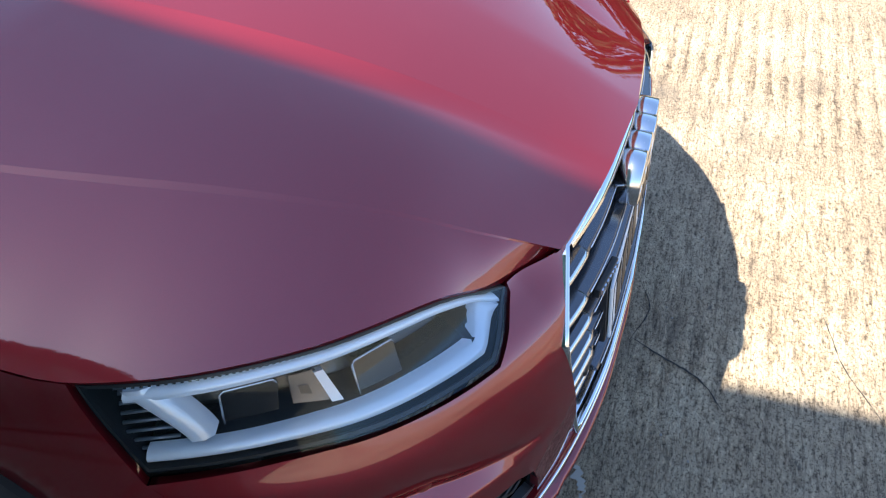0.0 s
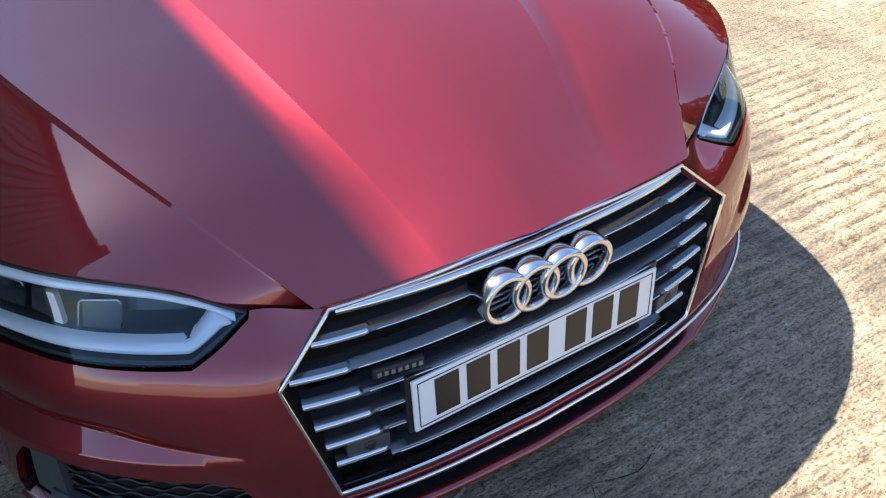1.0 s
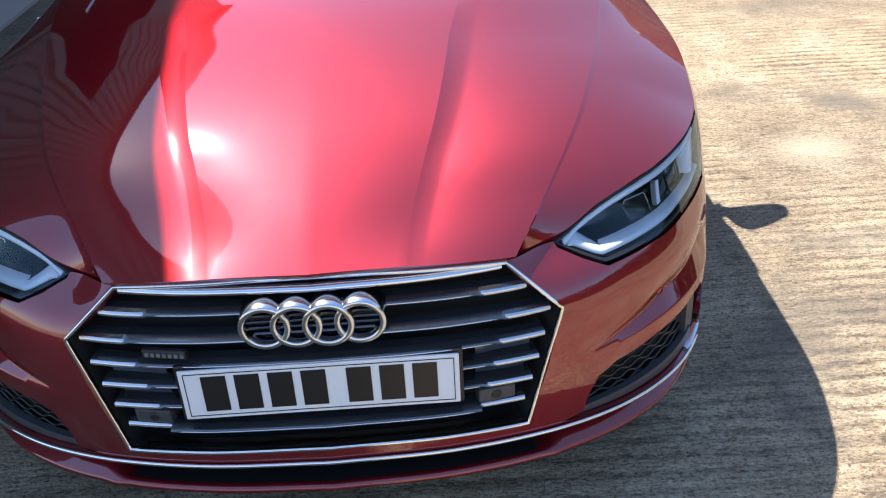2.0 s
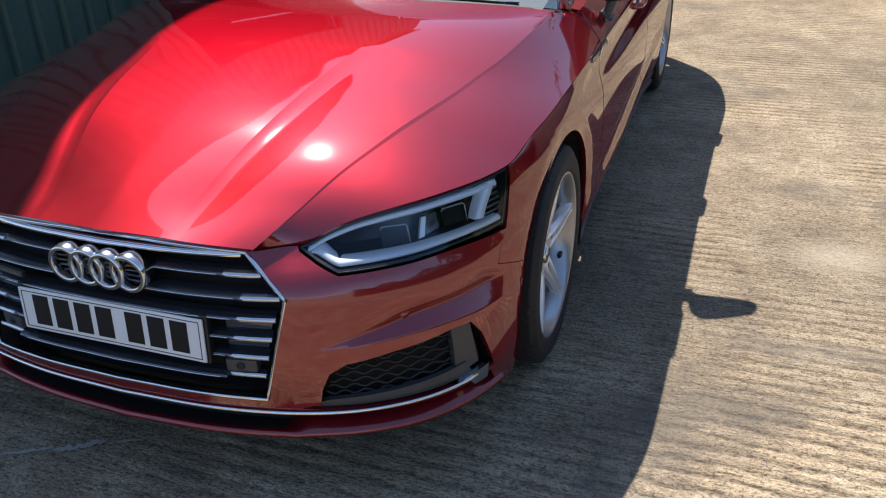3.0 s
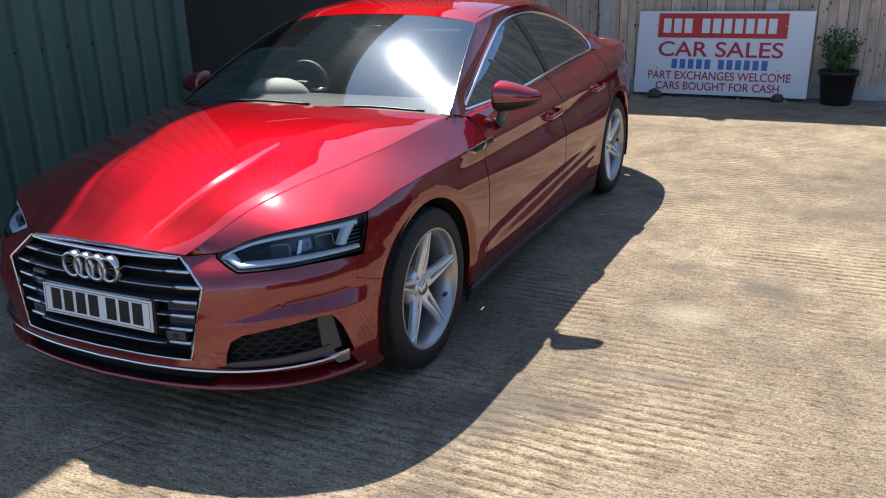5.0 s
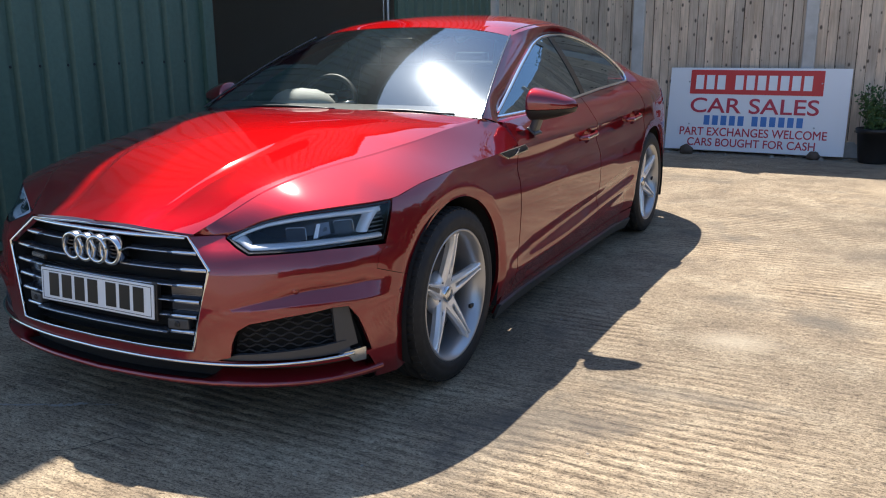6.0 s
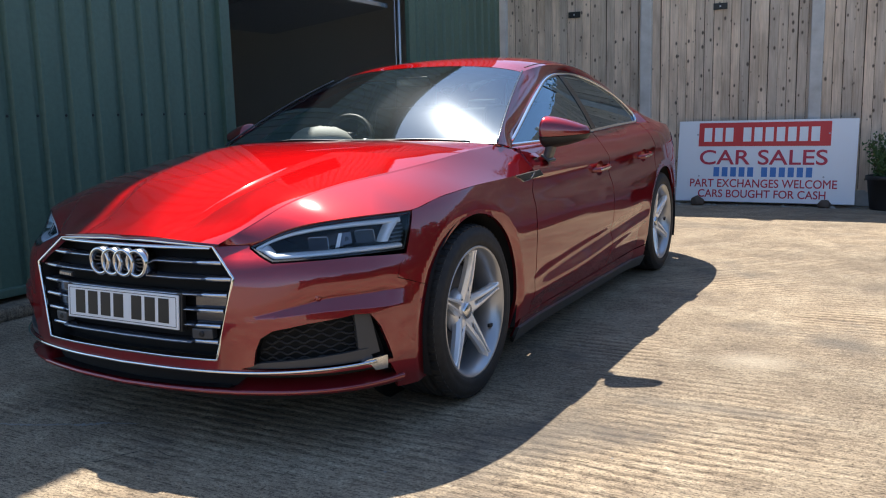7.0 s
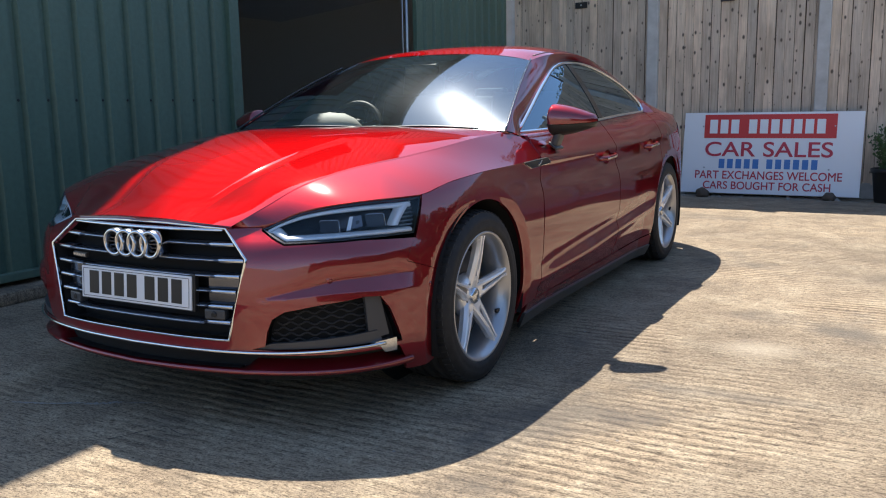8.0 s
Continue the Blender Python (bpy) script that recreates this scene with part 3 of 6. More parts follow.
def closing_wall(name, size, at):
    w = part(name, soft_box(size, at, 0.0), WALLMAT)
    tagged(w, "plain dull brown wall added out of view behind the camera", "wall", kind="structure")


# unseen wall behind the camera, added to close the yard and bounce sunlight
closing_wall("wall_south", (30, 0.1, 2.2), (-3, -13, 1.1))


def hedge():
    """A tall dark hedge along the open side of the yard, seen mirrored in the doors."""
    rnd = random.Random(21)
    verts, faces = [], []
    for k in range(16000):
        y = rnd.uniform(-13, 9)
        top = 2.7 + 0.7 * noise.noise(Vector((y * 0.45, 3.1, 0))) + 0.35 * noise.noise(Vector((y * 1.7, 1.1, 0)))
        z = rnd.uniform(0.0, 1.0) ** 0.8 * top
        x = 8.2 + 0.35 * noise.noise(Vector((y * 0.9, z * 0.9, 0))) + rnd.uniform(-0.05, 0.35)
        c = Vector((x, y, z))
        d = Vector((rnd.gauss(-0.2, 1), rnd.gauss(0, 1), rnd.gauss(0, 1))).normalized()
        e = d.cross(Vector((rnd.gauss(0, 1), rnd.gauss(0, 1), rnd.gauss(0, 1)))).normalized()
        a, b = rnd.uniform(0.06, 0.15), rnd.uniform(0.04, 0.09)
        i = len(verts)
        verts += [c - d * a, c + e * b, c + d * a, c - e * b]
        faces.append((i, i + 1, i + 2, i + 3))
    link_mesh("leaves", verts, faces, HEDGELEAF, h_ob, smooth=False)["kind"] = "stuff"
    core = bmesh.new()
    soft_box((0.5, 22, 2.3), (8.65, -2, 1.15), 0.15, bm=core)
    part("core", core, HEDGELEAF, h_ob)


def tree():
    """A slim young tree beyond the fence, mirrored in the car's side windows."""
    t = thing("tree", "slim leafy green tree standing behind the fence", "tree", (1.75, 8.6, 0))
    rnd = random.Random(8)
    trunk = spline([(0, 0, 0), (0.05, 0.02, 1.6), (-0.04, -0.05, 3.0), (0.03, -0.1, 4.3), (0.0, -0.12, 5.6)], 24)
    rows = [[p + np.array([math.cos(a), math.sin(a), 0]) * (0.085 * (1 - i / 26) + 0.008) for a in np.linspace(0, 2 * math.pi, 10)] for i, p in enumerate(trunk)]
    loft("trunk", rows, DARKBROWN, t)
    verts, faces = [], []
    for k in range(17):
        z = rnd.uniform(2.7, 5.4)
        base = Vector(trunk[int(z / 5.6 * 23)])
        az, ln = rnd.uniform(0, 6.283) if k > 5 else rnd.uniform(-2.6, -0.6), rnd.uniform(0.7, 1.5)
        way = Vector((math.cos(az), math.sin(az), rnd.uniform(-0.05, 0.45)))
        pts = [base, base + way * ln * 0.5 + Vector((0, 0, 0.08)), base + way * ln - Vector((0, 0, 0.10))]
        tube("limb", [tuple(p) for p in pts], DARKBROWN, t, 0.022, seg=6)
        for j in range(70):
            u = rnd.uniform(0.25, 1.08)
            c = base + way * ln * u + Vector((rnd.gauss(0, 0.09), rnd.gauss(0, 0.09), rnd.gauss(-0.02, 0.08)))
            d = Vector((rnd.gauss(0, 1), rnd.gauss(0, 1), rnd.gauss(-0.3, 0.7))).normalized()
            e = d.cross(Vector((rnd.gauss(0, 1), rnd.gauss(0, 1), rnd.gauss(0, 1)))).normalized()
            a, b = rnd.uniform(0.035, 0.065), rnd.uniform(0.015, 0.028)
            i = len(verts)
            verts += [c, c + d * a + e * b, c + d * a * 2, c + d * a - e * b]
            faces.append((i, i + 1, i + 2, i + 3))
    link_mesh("crown", verts, faces, LEAF, t, smooth=False)["kind"] = "stuff"


tree()
h_ob = thing("hedge", "tall dark green hedge along the open yard side", "hedge")
hedge()

# ---- the car body: one skin round the flanks ----
PLAN = spline([(0, -0.888), (0.25, -0.876), (0.45, -0.838), (0.62, -0.770), (0.74, -0.680), (0.82, -0.565), (0.87, -0.42), (0.90, -0.25),
               (0.915, 0.0), (0.918, 0.5), (0.92, 1.2), (0.92, 2.2), (0.917, 2.6), (0.912, 2.92), (0.882, 3.2), (0.815, 3.46), (0.69, 3.67), (0.45, 3.80), (0, 3.845)], 900)
PLAN_S = np.concatenate([[0], np.cumsum(np.linalg.norm(np.diff(PLAN, axis=0), axis=1))])
_tan = np.gradient(PLAN, axis=0)
_tan /= np.linalg.norm(_tan, axis=1)[:, None]
PLAN_N = np.stack([_tan[:, 1], -_tan[:, 0]], 1)
S_END = PLAN_S[-1]
_iw = int(np.argmax(PLAN[:, 0]))


def sx(x):
    """Girth at a half width on the nose."""
    return math.copysign(float(np.interp(abs(x), PLAN[:_iw, 0], PLAN_S[:_iw])), x)


def sy(y):
    """Girth at a length along the flank."""
    return float(np.interp(y, PLAN[:, 1], PLAN_S))


Z_KNOTS = [0.10, 0.17, 0.24, 0.31, 0.42, 0.55, 0.575, 0.61, 0.66, 0.74, 0.80, 0.87, 0.95]
STATIONS = [
    (0.0, [0.040, 0.016, 0.012, 0.012, 0.006, 0.012, 0.020, 0.034, 0.058, 0.14, 0.22, 0.30, 0.40]),
    (sx(0.37), [0.040, 0.016, 0.012, 0.010, 0.002, 0.010, 0.016, 0.030, 0.067, 0.14, 0.21, 0.29, 0.38]),
    (sx(0.47), [0.045, 0.020, 0.012, 0.006, 0.000, 0.012, 0.018, 0.037, 0.096, 0.15, 0.21, 0.28, 0.36]),
    (sx(0.62), [0.055, 0.030, 0.012, 0.002, 0.000, 0.020, 0.026, 0.041, 0.088, 0.135, 0.20, 0.27, 0.35]),
    (sx(0.80), [0.070, 0.040, 0.012, 0.000, 0.002, 0.022, 0.029, 0.046, 0.068, 0.100, 0.15, 0.21, 0.28]),
    (sy(-0.36), [0.060, 0.030, 0.012, 0.004, 0.002, 0.012, 0.015, 0.022, 0.032, 0.055, 0.10, 0.16, 0.22]),
    (sy(0.0), [0.050, 0.030, 0.018, 0.010, 0.004, 0.000, 0.000, 0.002, 0.006, 0.026, 0.050, 0.11, 0.17]),
    (sy(0.45), [0.085, 0.055, 0.034, 0.018, 0.014, 0.012, 0.013, 0.015, 0.020, 0.040, 0.044, 0.09, 0.16]),
    (sy(1.2), [0.100, 0.060, 0.035, 0.008, 0.016, 0.012, 0.012, 0.013, 0.021, 0.046, 0.045, 0.084, 0.148]),
    (sy(2.1), [0.100, 0.060, 0.040, 0.020, 0.012, 0.010, 0.010, 0.012, 0.019, 0.043, 0.042, 0.079, 0.150]),
    (sy(2.824), [0.060, 0.035, 0.022, 0.012, 0.004, 0.000, 0.000, 0.001, 0.004, 0.020, 0.027, 0.054, 0.130]),
    (sy(3.4), [0.060, 0.035, 0.018, 0.008, 0.000, 0.002, 0.004, 0.006, 0.010, 0.020, 0.030, 0.055, 0.110]),
    (S_END, [0.080, 0.040, 0.010, 0.000, 0.000, 0.012, 0.016, 0.022, 0.030, 0.036, 0.040, 0.050, 0.085]),
]
_stS = np.array([s for s, _ in STATIONS])
_stF = [pchip(Z_KNOTS, d) for _, d in STATIONS]
SHOULDER = pchip([sy(-0.4), sy(0.4), sy(1.4), sy(2.2), sy(2.8), sy(3.5)], [0.0, 0.0, 0.002, 0.018, 0.045, 0.07])


WHEEL_Z, REAR_Y, ARCH = 0.328, 2.824, 0.368
ledge_top = pchip([0.50, 0.65, 0.80, 1.02], [0.449, 0.481, 0.503, 0.505])
ledge_foot = pchip([0.50, 0.78, 0.96, 1.10], [0.444, 0.467, 0.458, 0.452])


def skin(s, z, inset=0.0):
    """Points of the flank skin at girth s (negative: the car's right) and height z."""
    s, z = np.broadcast_arrays(np.asarray(s, float), np.asarray(z, float))
    a = np.abs(s)
    sign = np.where(s < 0, -1.0, 1.0)
    q = z - SHOULDER(a) * np.clip((z - 0.45) / 0.35, 0, 1)
    i = np.clip(np.searchsorted(_stS, a, side="right") - 1, 0, len(_stS) - 2)
    t = np.clip((a - _stS[i]) / (_stS[i + 1] - _stS[i]), 0, 1)
    D = np.stack([f(q) for f in _stF])
    k = np.indices(s.shape)
    # smooth, monotone run from station to station
    w = np.diff(_stS).reshape((-1,) + (1,) * s.ndim)
    g = np.diff(D, axis=0) / w
    m = np.zeros_like(D)
    m[1:-1] = np.where(g[1:] * g[:-1] > 0, 3 * (w[1:] + w[:-1]) / ((2 * w[1:] + w[:-1]) / np.where(g[:-1] == 0, 1, g[:-1]) + (w[1:] + 2 * w[:-1]) / np.where(g[1:] == 0, 1, g[1:])), 0)
    hw = _stS[i + 1] - _stS[i]
    d = ((2 * t ** 3 - 3 * t ** 2 + 1) * D[(i, *k)] + (t ** 3 - 2 * t ** 2 + t) * hw * m[(i, *k)]
         + (3 * t ** 2 - 2 * t ** 3) * D[(i + 1, *k)] + (t ** 3 - t ** 2) * hw * m[(i + 1, *k)])
    # the ledge over the lower air intakes: the face above tucks in, the shelf below faces the sky
    up, dn = ledge_top(a), ledge_foot(a)
    deep = 0.024 * np.clip((a - 0.50) / 0.22, 0, 1) * np.clip((1.072 - a) / 0.09, 0, 1)
    d = d + deep * np.where(z > up, np.exp(-np.maximum(z - up, 0) / 0.034), np.clip((z - dn) / np.maximum(up - dn, 0.004), 0, 1))
    # the low crease of the doors, rising to the rear
    yy = np.interp(a, PLAN_S, PLAN[:, 1])
    low = 0.285 + 0.064 * (yy - 0.5)
    wd = np.clip((yy - 0.45) / 0.25, 0, 1) * np.clip((2.42 - yy) / 0.2, 0, 1)
    r = z - low
    d = d + wd * (0.013 * np.exp(-((r - 0.058) / 0.038) ** 2) + 0.012 / (1 + np.exp((r + 0.022) / 0.009)))
    # the sharp shoulder line along the flank
    d = d - 0.0055 * np.exp(-np.abs(q - 0.80) / 0.014) * np.clip((yy - 0.30) / 0.35, 0, 1) * np.clip((3.1 - yy) / 0.4, 0, 1)
    # rolled lips round the wheel arches
    for yc in (0.0, REAR_Y):
        rad = np.hypot(yy - yc, z - WHEEL_Z)
        lip = np.clip((ARCH + 0.052 - rad) / 0.052, 0, 1)
        d = d + 0.013 * lip ** 1.15 * np.clip((a - sy(-0.50)) / 0.10, 0, 1)
    d = d + inset
    px, py = np.interp(a, PLAN_S, PLAN[:, 0]), np.interp(a, PLAN_S, PLAN[:, 1])
    nx, ny = np.interp(a, PLAN_S, PLAN_N[:, 0]), np.interp(a, PLAN_S, PLAN_N[:, 1])
    return np.stack([sign * np.maximum(px - d * nx, 0), py - d * ny, z], -1)


def inner(inset):
    return lambda s, z: skin(s, z, inset)




def arch(y0, a0, a1, r=ARCH, n=26):
    """A wheel arch edge as (girth, height), by angle from the tail, counted over the top."""
    return [(sy(y0 + r * math.cos(a)), WHEEL_Z + r * math.sin(a)) for a in np.linspace(radians(a0), radians(a1), n)]


SHUT = pchip([0.36, 0.465, 0.50, 0.552, 0.656, 0.79, 0.95, 1.135, 1.30, 1.54, 1.906, 2.126],
             [0.668, 0.668, 0.669, 0.690, 0.718, 0.735, 0.744, 0.748, 0.777, 0.797, 0.806, 0.822])


def shut(s0, s1, n, drop=0.0):
    return [(s, float(SHUT(s)) - drop) for s in np.linspace(s0, s1, n)]


car = thing("car", "glossy dark red five-door coupe car parked on concrete", "car")

LAMP_LOW = [(0.492, 0.660), (0.535, 0.640), (0.585, 0.620), (0.70, 0.623), (0.86, 0.626), (sy(-0.43), 0.626)]
LAMP_TOP = [(sy(-0.370), 0.743)] + shut(sy(-0.385), 0.53, 14, 0.006) + [(0.500, 0.664)]
LAMP = LAMP_LOW + LAMP_TOP

GRILLE_H = [(0.368, 0.662), (0.462, 0.573), (0.395, 0.312)]
GRILLE_TOP = [(-0.25, 0.669), (-0.12, 0.674), (0.0, 0.676), (0.12, 0.674), (0.25, 0.669)]
GRILLE = [(sx(x), z) for x, z in GRILLE_H] + [(sx(-x), z) for x, z in GRILLE_H[::-1]] + [(sx(x), z) for x, z in GRILLE_TOP]
INTAKE_XZ = [(0.468, 0.287), (0.512, 0.300), (0.520, 0.345), (0.538, 0.388), (0.575, 0.412), (0.67, 0.432), (0.778, 0.448), (0.806, 0.444), (0.822, 0.40), (0.834, 0.33), (0.840, 0.284), (0.70, 0.284), (0.55, 0.284)]
INTAKE = [(sx(x), z) for x, z in INTAKE_XZ]


def shrink(poly, d):
    """The outline drawn in by d."""
    p = np.array(poly, float)
    a, b = p - np.roll(p, 1, 0), np.roll(p, -1, 0) - p
    a /= np.linalg.norm(a, axis=1)[:, None] + 1e-9
    b /= np.linalg.norm(b, axis=1)[:, None] + 1e-9
    t = a + b
    t /= np.linalg.norm(t, axis=1)[:, None] + 1e-9
    n = np.stack([-t[:, 1], t[:, 0]], 1)
    return [tuple(q) for q in p + n * d]


def mirrored(poly):
    return [(-s, z) for s, z in poly][::-1]


# bumper cover
half = [(0.0, 0.270), (sx(0.45), 0.270), (sx(0.836), 0.270), (sx(0.849), 0.215), (sx(0.853), 0.172), (sy(-0.435), 0.168), (sy(-0.392), 0.166)]
half += [(s, z) for s, z in arch(0, 205, 154, n=14)]
half += [(1.023, 0.540), (1.036, 0.576), (sy(-0.428), 0.612)]
half += [(s, z - 0.005) for s, z in LAMP_LOW[:-1][::-1]]
half += [(s, float(SHUT(s)) - 0.004) for s in np.linspace(0.488, sx(0.372), 7)] + [(sx(0.25), 0.675), (sx(0.12), 0.681), (0.0, 0.683)]
outline = half + mirrored(half)[1:-1]
creases = []
for off in (0.0035, -0.0035):
    creases += [[(s, float(ledge_top(s)) + off) for s in np.linspace(0.54, 1.045, 40)], [(s, float(ledge_foot(s)) + off) for s in np.linspace(0.60, 1.045, 40)]]
creases += [[(-s, z) for s, z in ln] for ln in creases]
panel("bumper_cover", skin, outline, PAINT, car, [GRILLE, INTAKE, mirrored(INTAKE)], 0.014, lines=creases)
LIP_T = pchip([0.0, sx(0.45), sx(0.80), sx(0.853)], [0.214, 0.221, 0.219, 0.222])
LIP_B = pchip([0.0, sx(0.45), sx(0.80), sx(0.853)], [0.197, 0.203, 0.197, 0.196])
lip_rows = []
for s in np.linspace(-sx(0.856), sx(0.856), 130):
    zt, zb = float(LIP_T(abs(s))), float(LIP_B(abs(s)))
    # beside the middle the blade rises behind its edge
    rise = 0.030 * min(1.0, max(0.0, (abs(s) - 0.43) / 0.04)) * min(1.0, max(0.25, (sx(0.86) - abs(s)) / 0.12))
    nose = 0.004 * min(1.0, max(0.0, 1 - abs(abs(s) - 0.455) / 0.03))
    lip_rows.append([skin(s, z, d) for z, d in ((zt - 0.004 + rise, 0.044), (zt + rise * 0.12, 0.002), (zt - 0.002, -0.007 - nose), (zt - 0.005, -0.012 - nose), (zb + 0.004, -0.013 - nose), (zb, -0.009), (zb - 0.001, 0.040))])
lip = loft("lower_lip", lip_rows, PAINT, car)[0]
shelf_rows = [[p + np.array([0, -0.001, 0.0025]) for p in (r[0], r[1])] for r in lip_rows if abs(r[0][0]) < 0.42]
loft("lip_shelf", shelf_rows, BLACK, lip, "black shelf behind the lip")
# backing and undertray near-black, so shade under the nose sits in the colour
gap = [(0.0, 0.17), (sx(0.865), 0.17), (sx(0.868), 0.475), (sx(0.44), 0.475), (sx(0.42), 0.262), (0.0, 0.262)]
panel("intake_backing", inner(0.045), gap + mirrored(gap)[1:-1], CAVITY, car, step=0.03)
under = [(0.0, 0.10), (sy(-0.40), 0.10), (sy(-0.40), 0.17), (0.0, 0.17)]
panel("undertray", inner(0.24), under + mirrored(under)[1:-1], CAVITY, car, step=0.04)

# front wings
wing = [(1.0248, 0.5415)] + arch(0, 153.75, -24, n=42) + [(sy(0.43), 0.200), (sy(0.538), 0.200), (sy(0.552), 0.50), (sy(0.566), 0.70)]
wing += [(sy(0.60), 0.812)] + [(s, z - 0.0018) for s, z in shut(sy(0.55), sy(-0.362), 30)] + [(sy(-0.4262), 0.614), (1.0377, 0.5762)]
panel("front_wing", skin, wing, PAINT, car, step=0.014, sides=(1, -1))

# doors
BELT = pchip([0.5, 0.70, 1.2, 1.7, 2.1, 2.62, 3.3], [0.905, 0.912, 0.926, 0.948, 0.966, 0.985, 0.962])


def belt(y0, y1, n=20, drop=0.0):
    return [(sy(y), float(BELT(y)) - drop) for y in np.linspace(y0, y1, n)]


def cup_hole(y, z):
    return [(sy(y + 0.062 * math.cos(a)), z + 0.038 * math.sin(a)) for a in np.linspace(0, 2 * math.pi, 28, endpoint=False)]


def shoulder_line(y0, y1):
    return [(sy(y), 0.80 + float(SHOULDER(sy(y)))) for y in np.linspace(y0, y1, 30)]


door = [(sy(0.542), 0.205), (sy(1.640), 0.225), (sy(1.655), 0.50), (sy(1.668), 0.80)] + belt(1.675, 0.62, 14) + [(sy(0.610), 0.835), (sy(0.574), 0.70), (sy(0.560), 0.50)]
front_door = panel("front_door", skin, door, PAINT, car, [cup_hole(1.51, 0.766)], step=0.012, sides=(1, -1), lines=[shoulder_line(0.63, 1.655)])
rear = [(sy(1.648), 0.225), (sy(2.30), 0.235)] + arch(REAR_Y, 193, 140, 0.405, 12) + [(sy(2.56), 0.70), (sy(2.60), 0.86)]
rear += belt(2.60, 1.683, 14) + [(sy(1.676), 0.80), (sy(1.663), 0.50)]
rear_door = panel("rear_door", skin, rear, PAINT, car, [cup_hole(2.345, 0.790)], step=0.012, sides=(1, -1), lines=[shoulder_line(1.69, 2.57)])
sill = [(sy(0.43), 0.118), (sy(2.44), 0.118), (sy(2.42), 0.229), (sy(1.644), 0.219), (sy(0.44), 0.199)]
panel("sill", skin, sill, PAINT, car, step=0.02, sides=(1, -1))
skirt = [(sy(0.42), 0.105), (sy(2.42), 0.105), (sy(2.42), 0.165), (sy(0.42), 0.165)]
panel("side_skirt", skin, skirt, DARKGREY, car, step=0.025, sides=(1, -1), lift=0.012)
quarter = arch(REAR_Y, 188, -10, n=44)
quarter = [(sy(2.435), 0.235)] + quarter[3:] + [(sy(3.2), 0.20), (S_END, 0.20), (S_END, 0.955)] + [(sy(y), float(BELT(y))) for y in np.linspace(3.6, 2.61, 14)]
quarter += [(sy(2.608), 0.86), (sy(2.568), 0.70)] + [(s, z) for s, z in arch(REAR_Y, 140, 189, 0.397, 12)]
panel("rear_quarter", skin, quarter, PAINT, car, step=0.022, sides=(1, -1), lines=[shoulder_line(2.625, 3.2)])
# dark sheet added inside the doors; stands for the shade in their gaps
for sd in (1, -1):
    loft("inner_shell", [[(sd * x, y, z) for x, y, z in skin(np.array([s] * 8), np.linspace(0.14, 0.90, 8), 0.05)] for s in np.linspace(sy(0.45), sy(2.35), 30)], CAVITY, car)

# wheel arch liners
for y0 in (0.0, REAR_Y):
    for sd in (1, -1):
        rows = []
        for a in np.linspace(radians(-22), radians(202), 40):
            y, z = y0 + (ARCH + 0.012) * math.cos(a), WHEEL_Z + (ARCH + 0.012) * math.sin(a)
            rows.append([(sd * x, y, max(z, 0.12)) for x in (0.885, 0.80, 0.70, 0.58)])
        loft("arch_liner", rows, CAVITY, car)
        b = bmesh.new()
        bmesh.ops.create_circle(b, cap_ends=True, radius=ARCH + 0.02, segments=40)
        bmesh.ops.rotate(b, matrix=Matrix.Rotation(radians(90), 3, "Y"), verts=b.verts)
        bmesh.ops.translate(b, vec=(sd * 0.585, y0, WHEEL_Z + 0.03), verts=b.verts)
        part("arch_wall", b, CAVITY, car)
part("floor_pan", soft_box((1.5, 4.0, 0.05), (0, 1.60, 0.19), 0.01), CAVITY, car)
part("engine_block", soft_box((1.02, 0.9, 0.42), (0, -0.10, 0.42), 0.05), CAVITY, car)

# bonnet
NV = 72
C = spline([(0, -0.838, 0.694), (0, -0.70, 0.762), (0, -0.50, 0.843), (0, -0.28, 0.903), (0, -0.05, 0.940), (0, 0.18, 0.956), (0, 0.43, 0.956)], NV)
K1 = spline([(0.172, -0.826, 0.690), (0.186, -0.735, 0.724), (0.215, -0.618, 0.781), (0.243, -0.517, 0.826), (0.264, -0.413, 0.859), (0.281, -0.308, 0.884), (0.296, -0.201, 0.904), (0.325, -0.06, 0.929), (0.380, 0.18, 0.950), (0.430, 0.44, 0.951)], NV)
K2 = spline([(0.374, -0.789, 0.672), (0.435, -0.690, 0.728), (0.492, -0.592, 0.783), (0.537, -0.493, 0.815), (0.572, -0.39, 0.835), (0.606, -0.283, 0.849), (0.636, -0.173, 0.860), (0.662, -0.061, 0.873), (0.690, 0.052, 0.887), (0.718, 0.25, 0.910), (0.738, 0.49, 0.928)], NV)
_es = np.concatenate([np.linspace(sx(0.372), sy(0.56), NV - 6), np.linspace(sy(0.575), sy(0.62), 6)])
E = skin(_es, SHUT(_es))
E = spline(E[::3].tolist() + [(0.815, 0.63, 0.880)], NV)


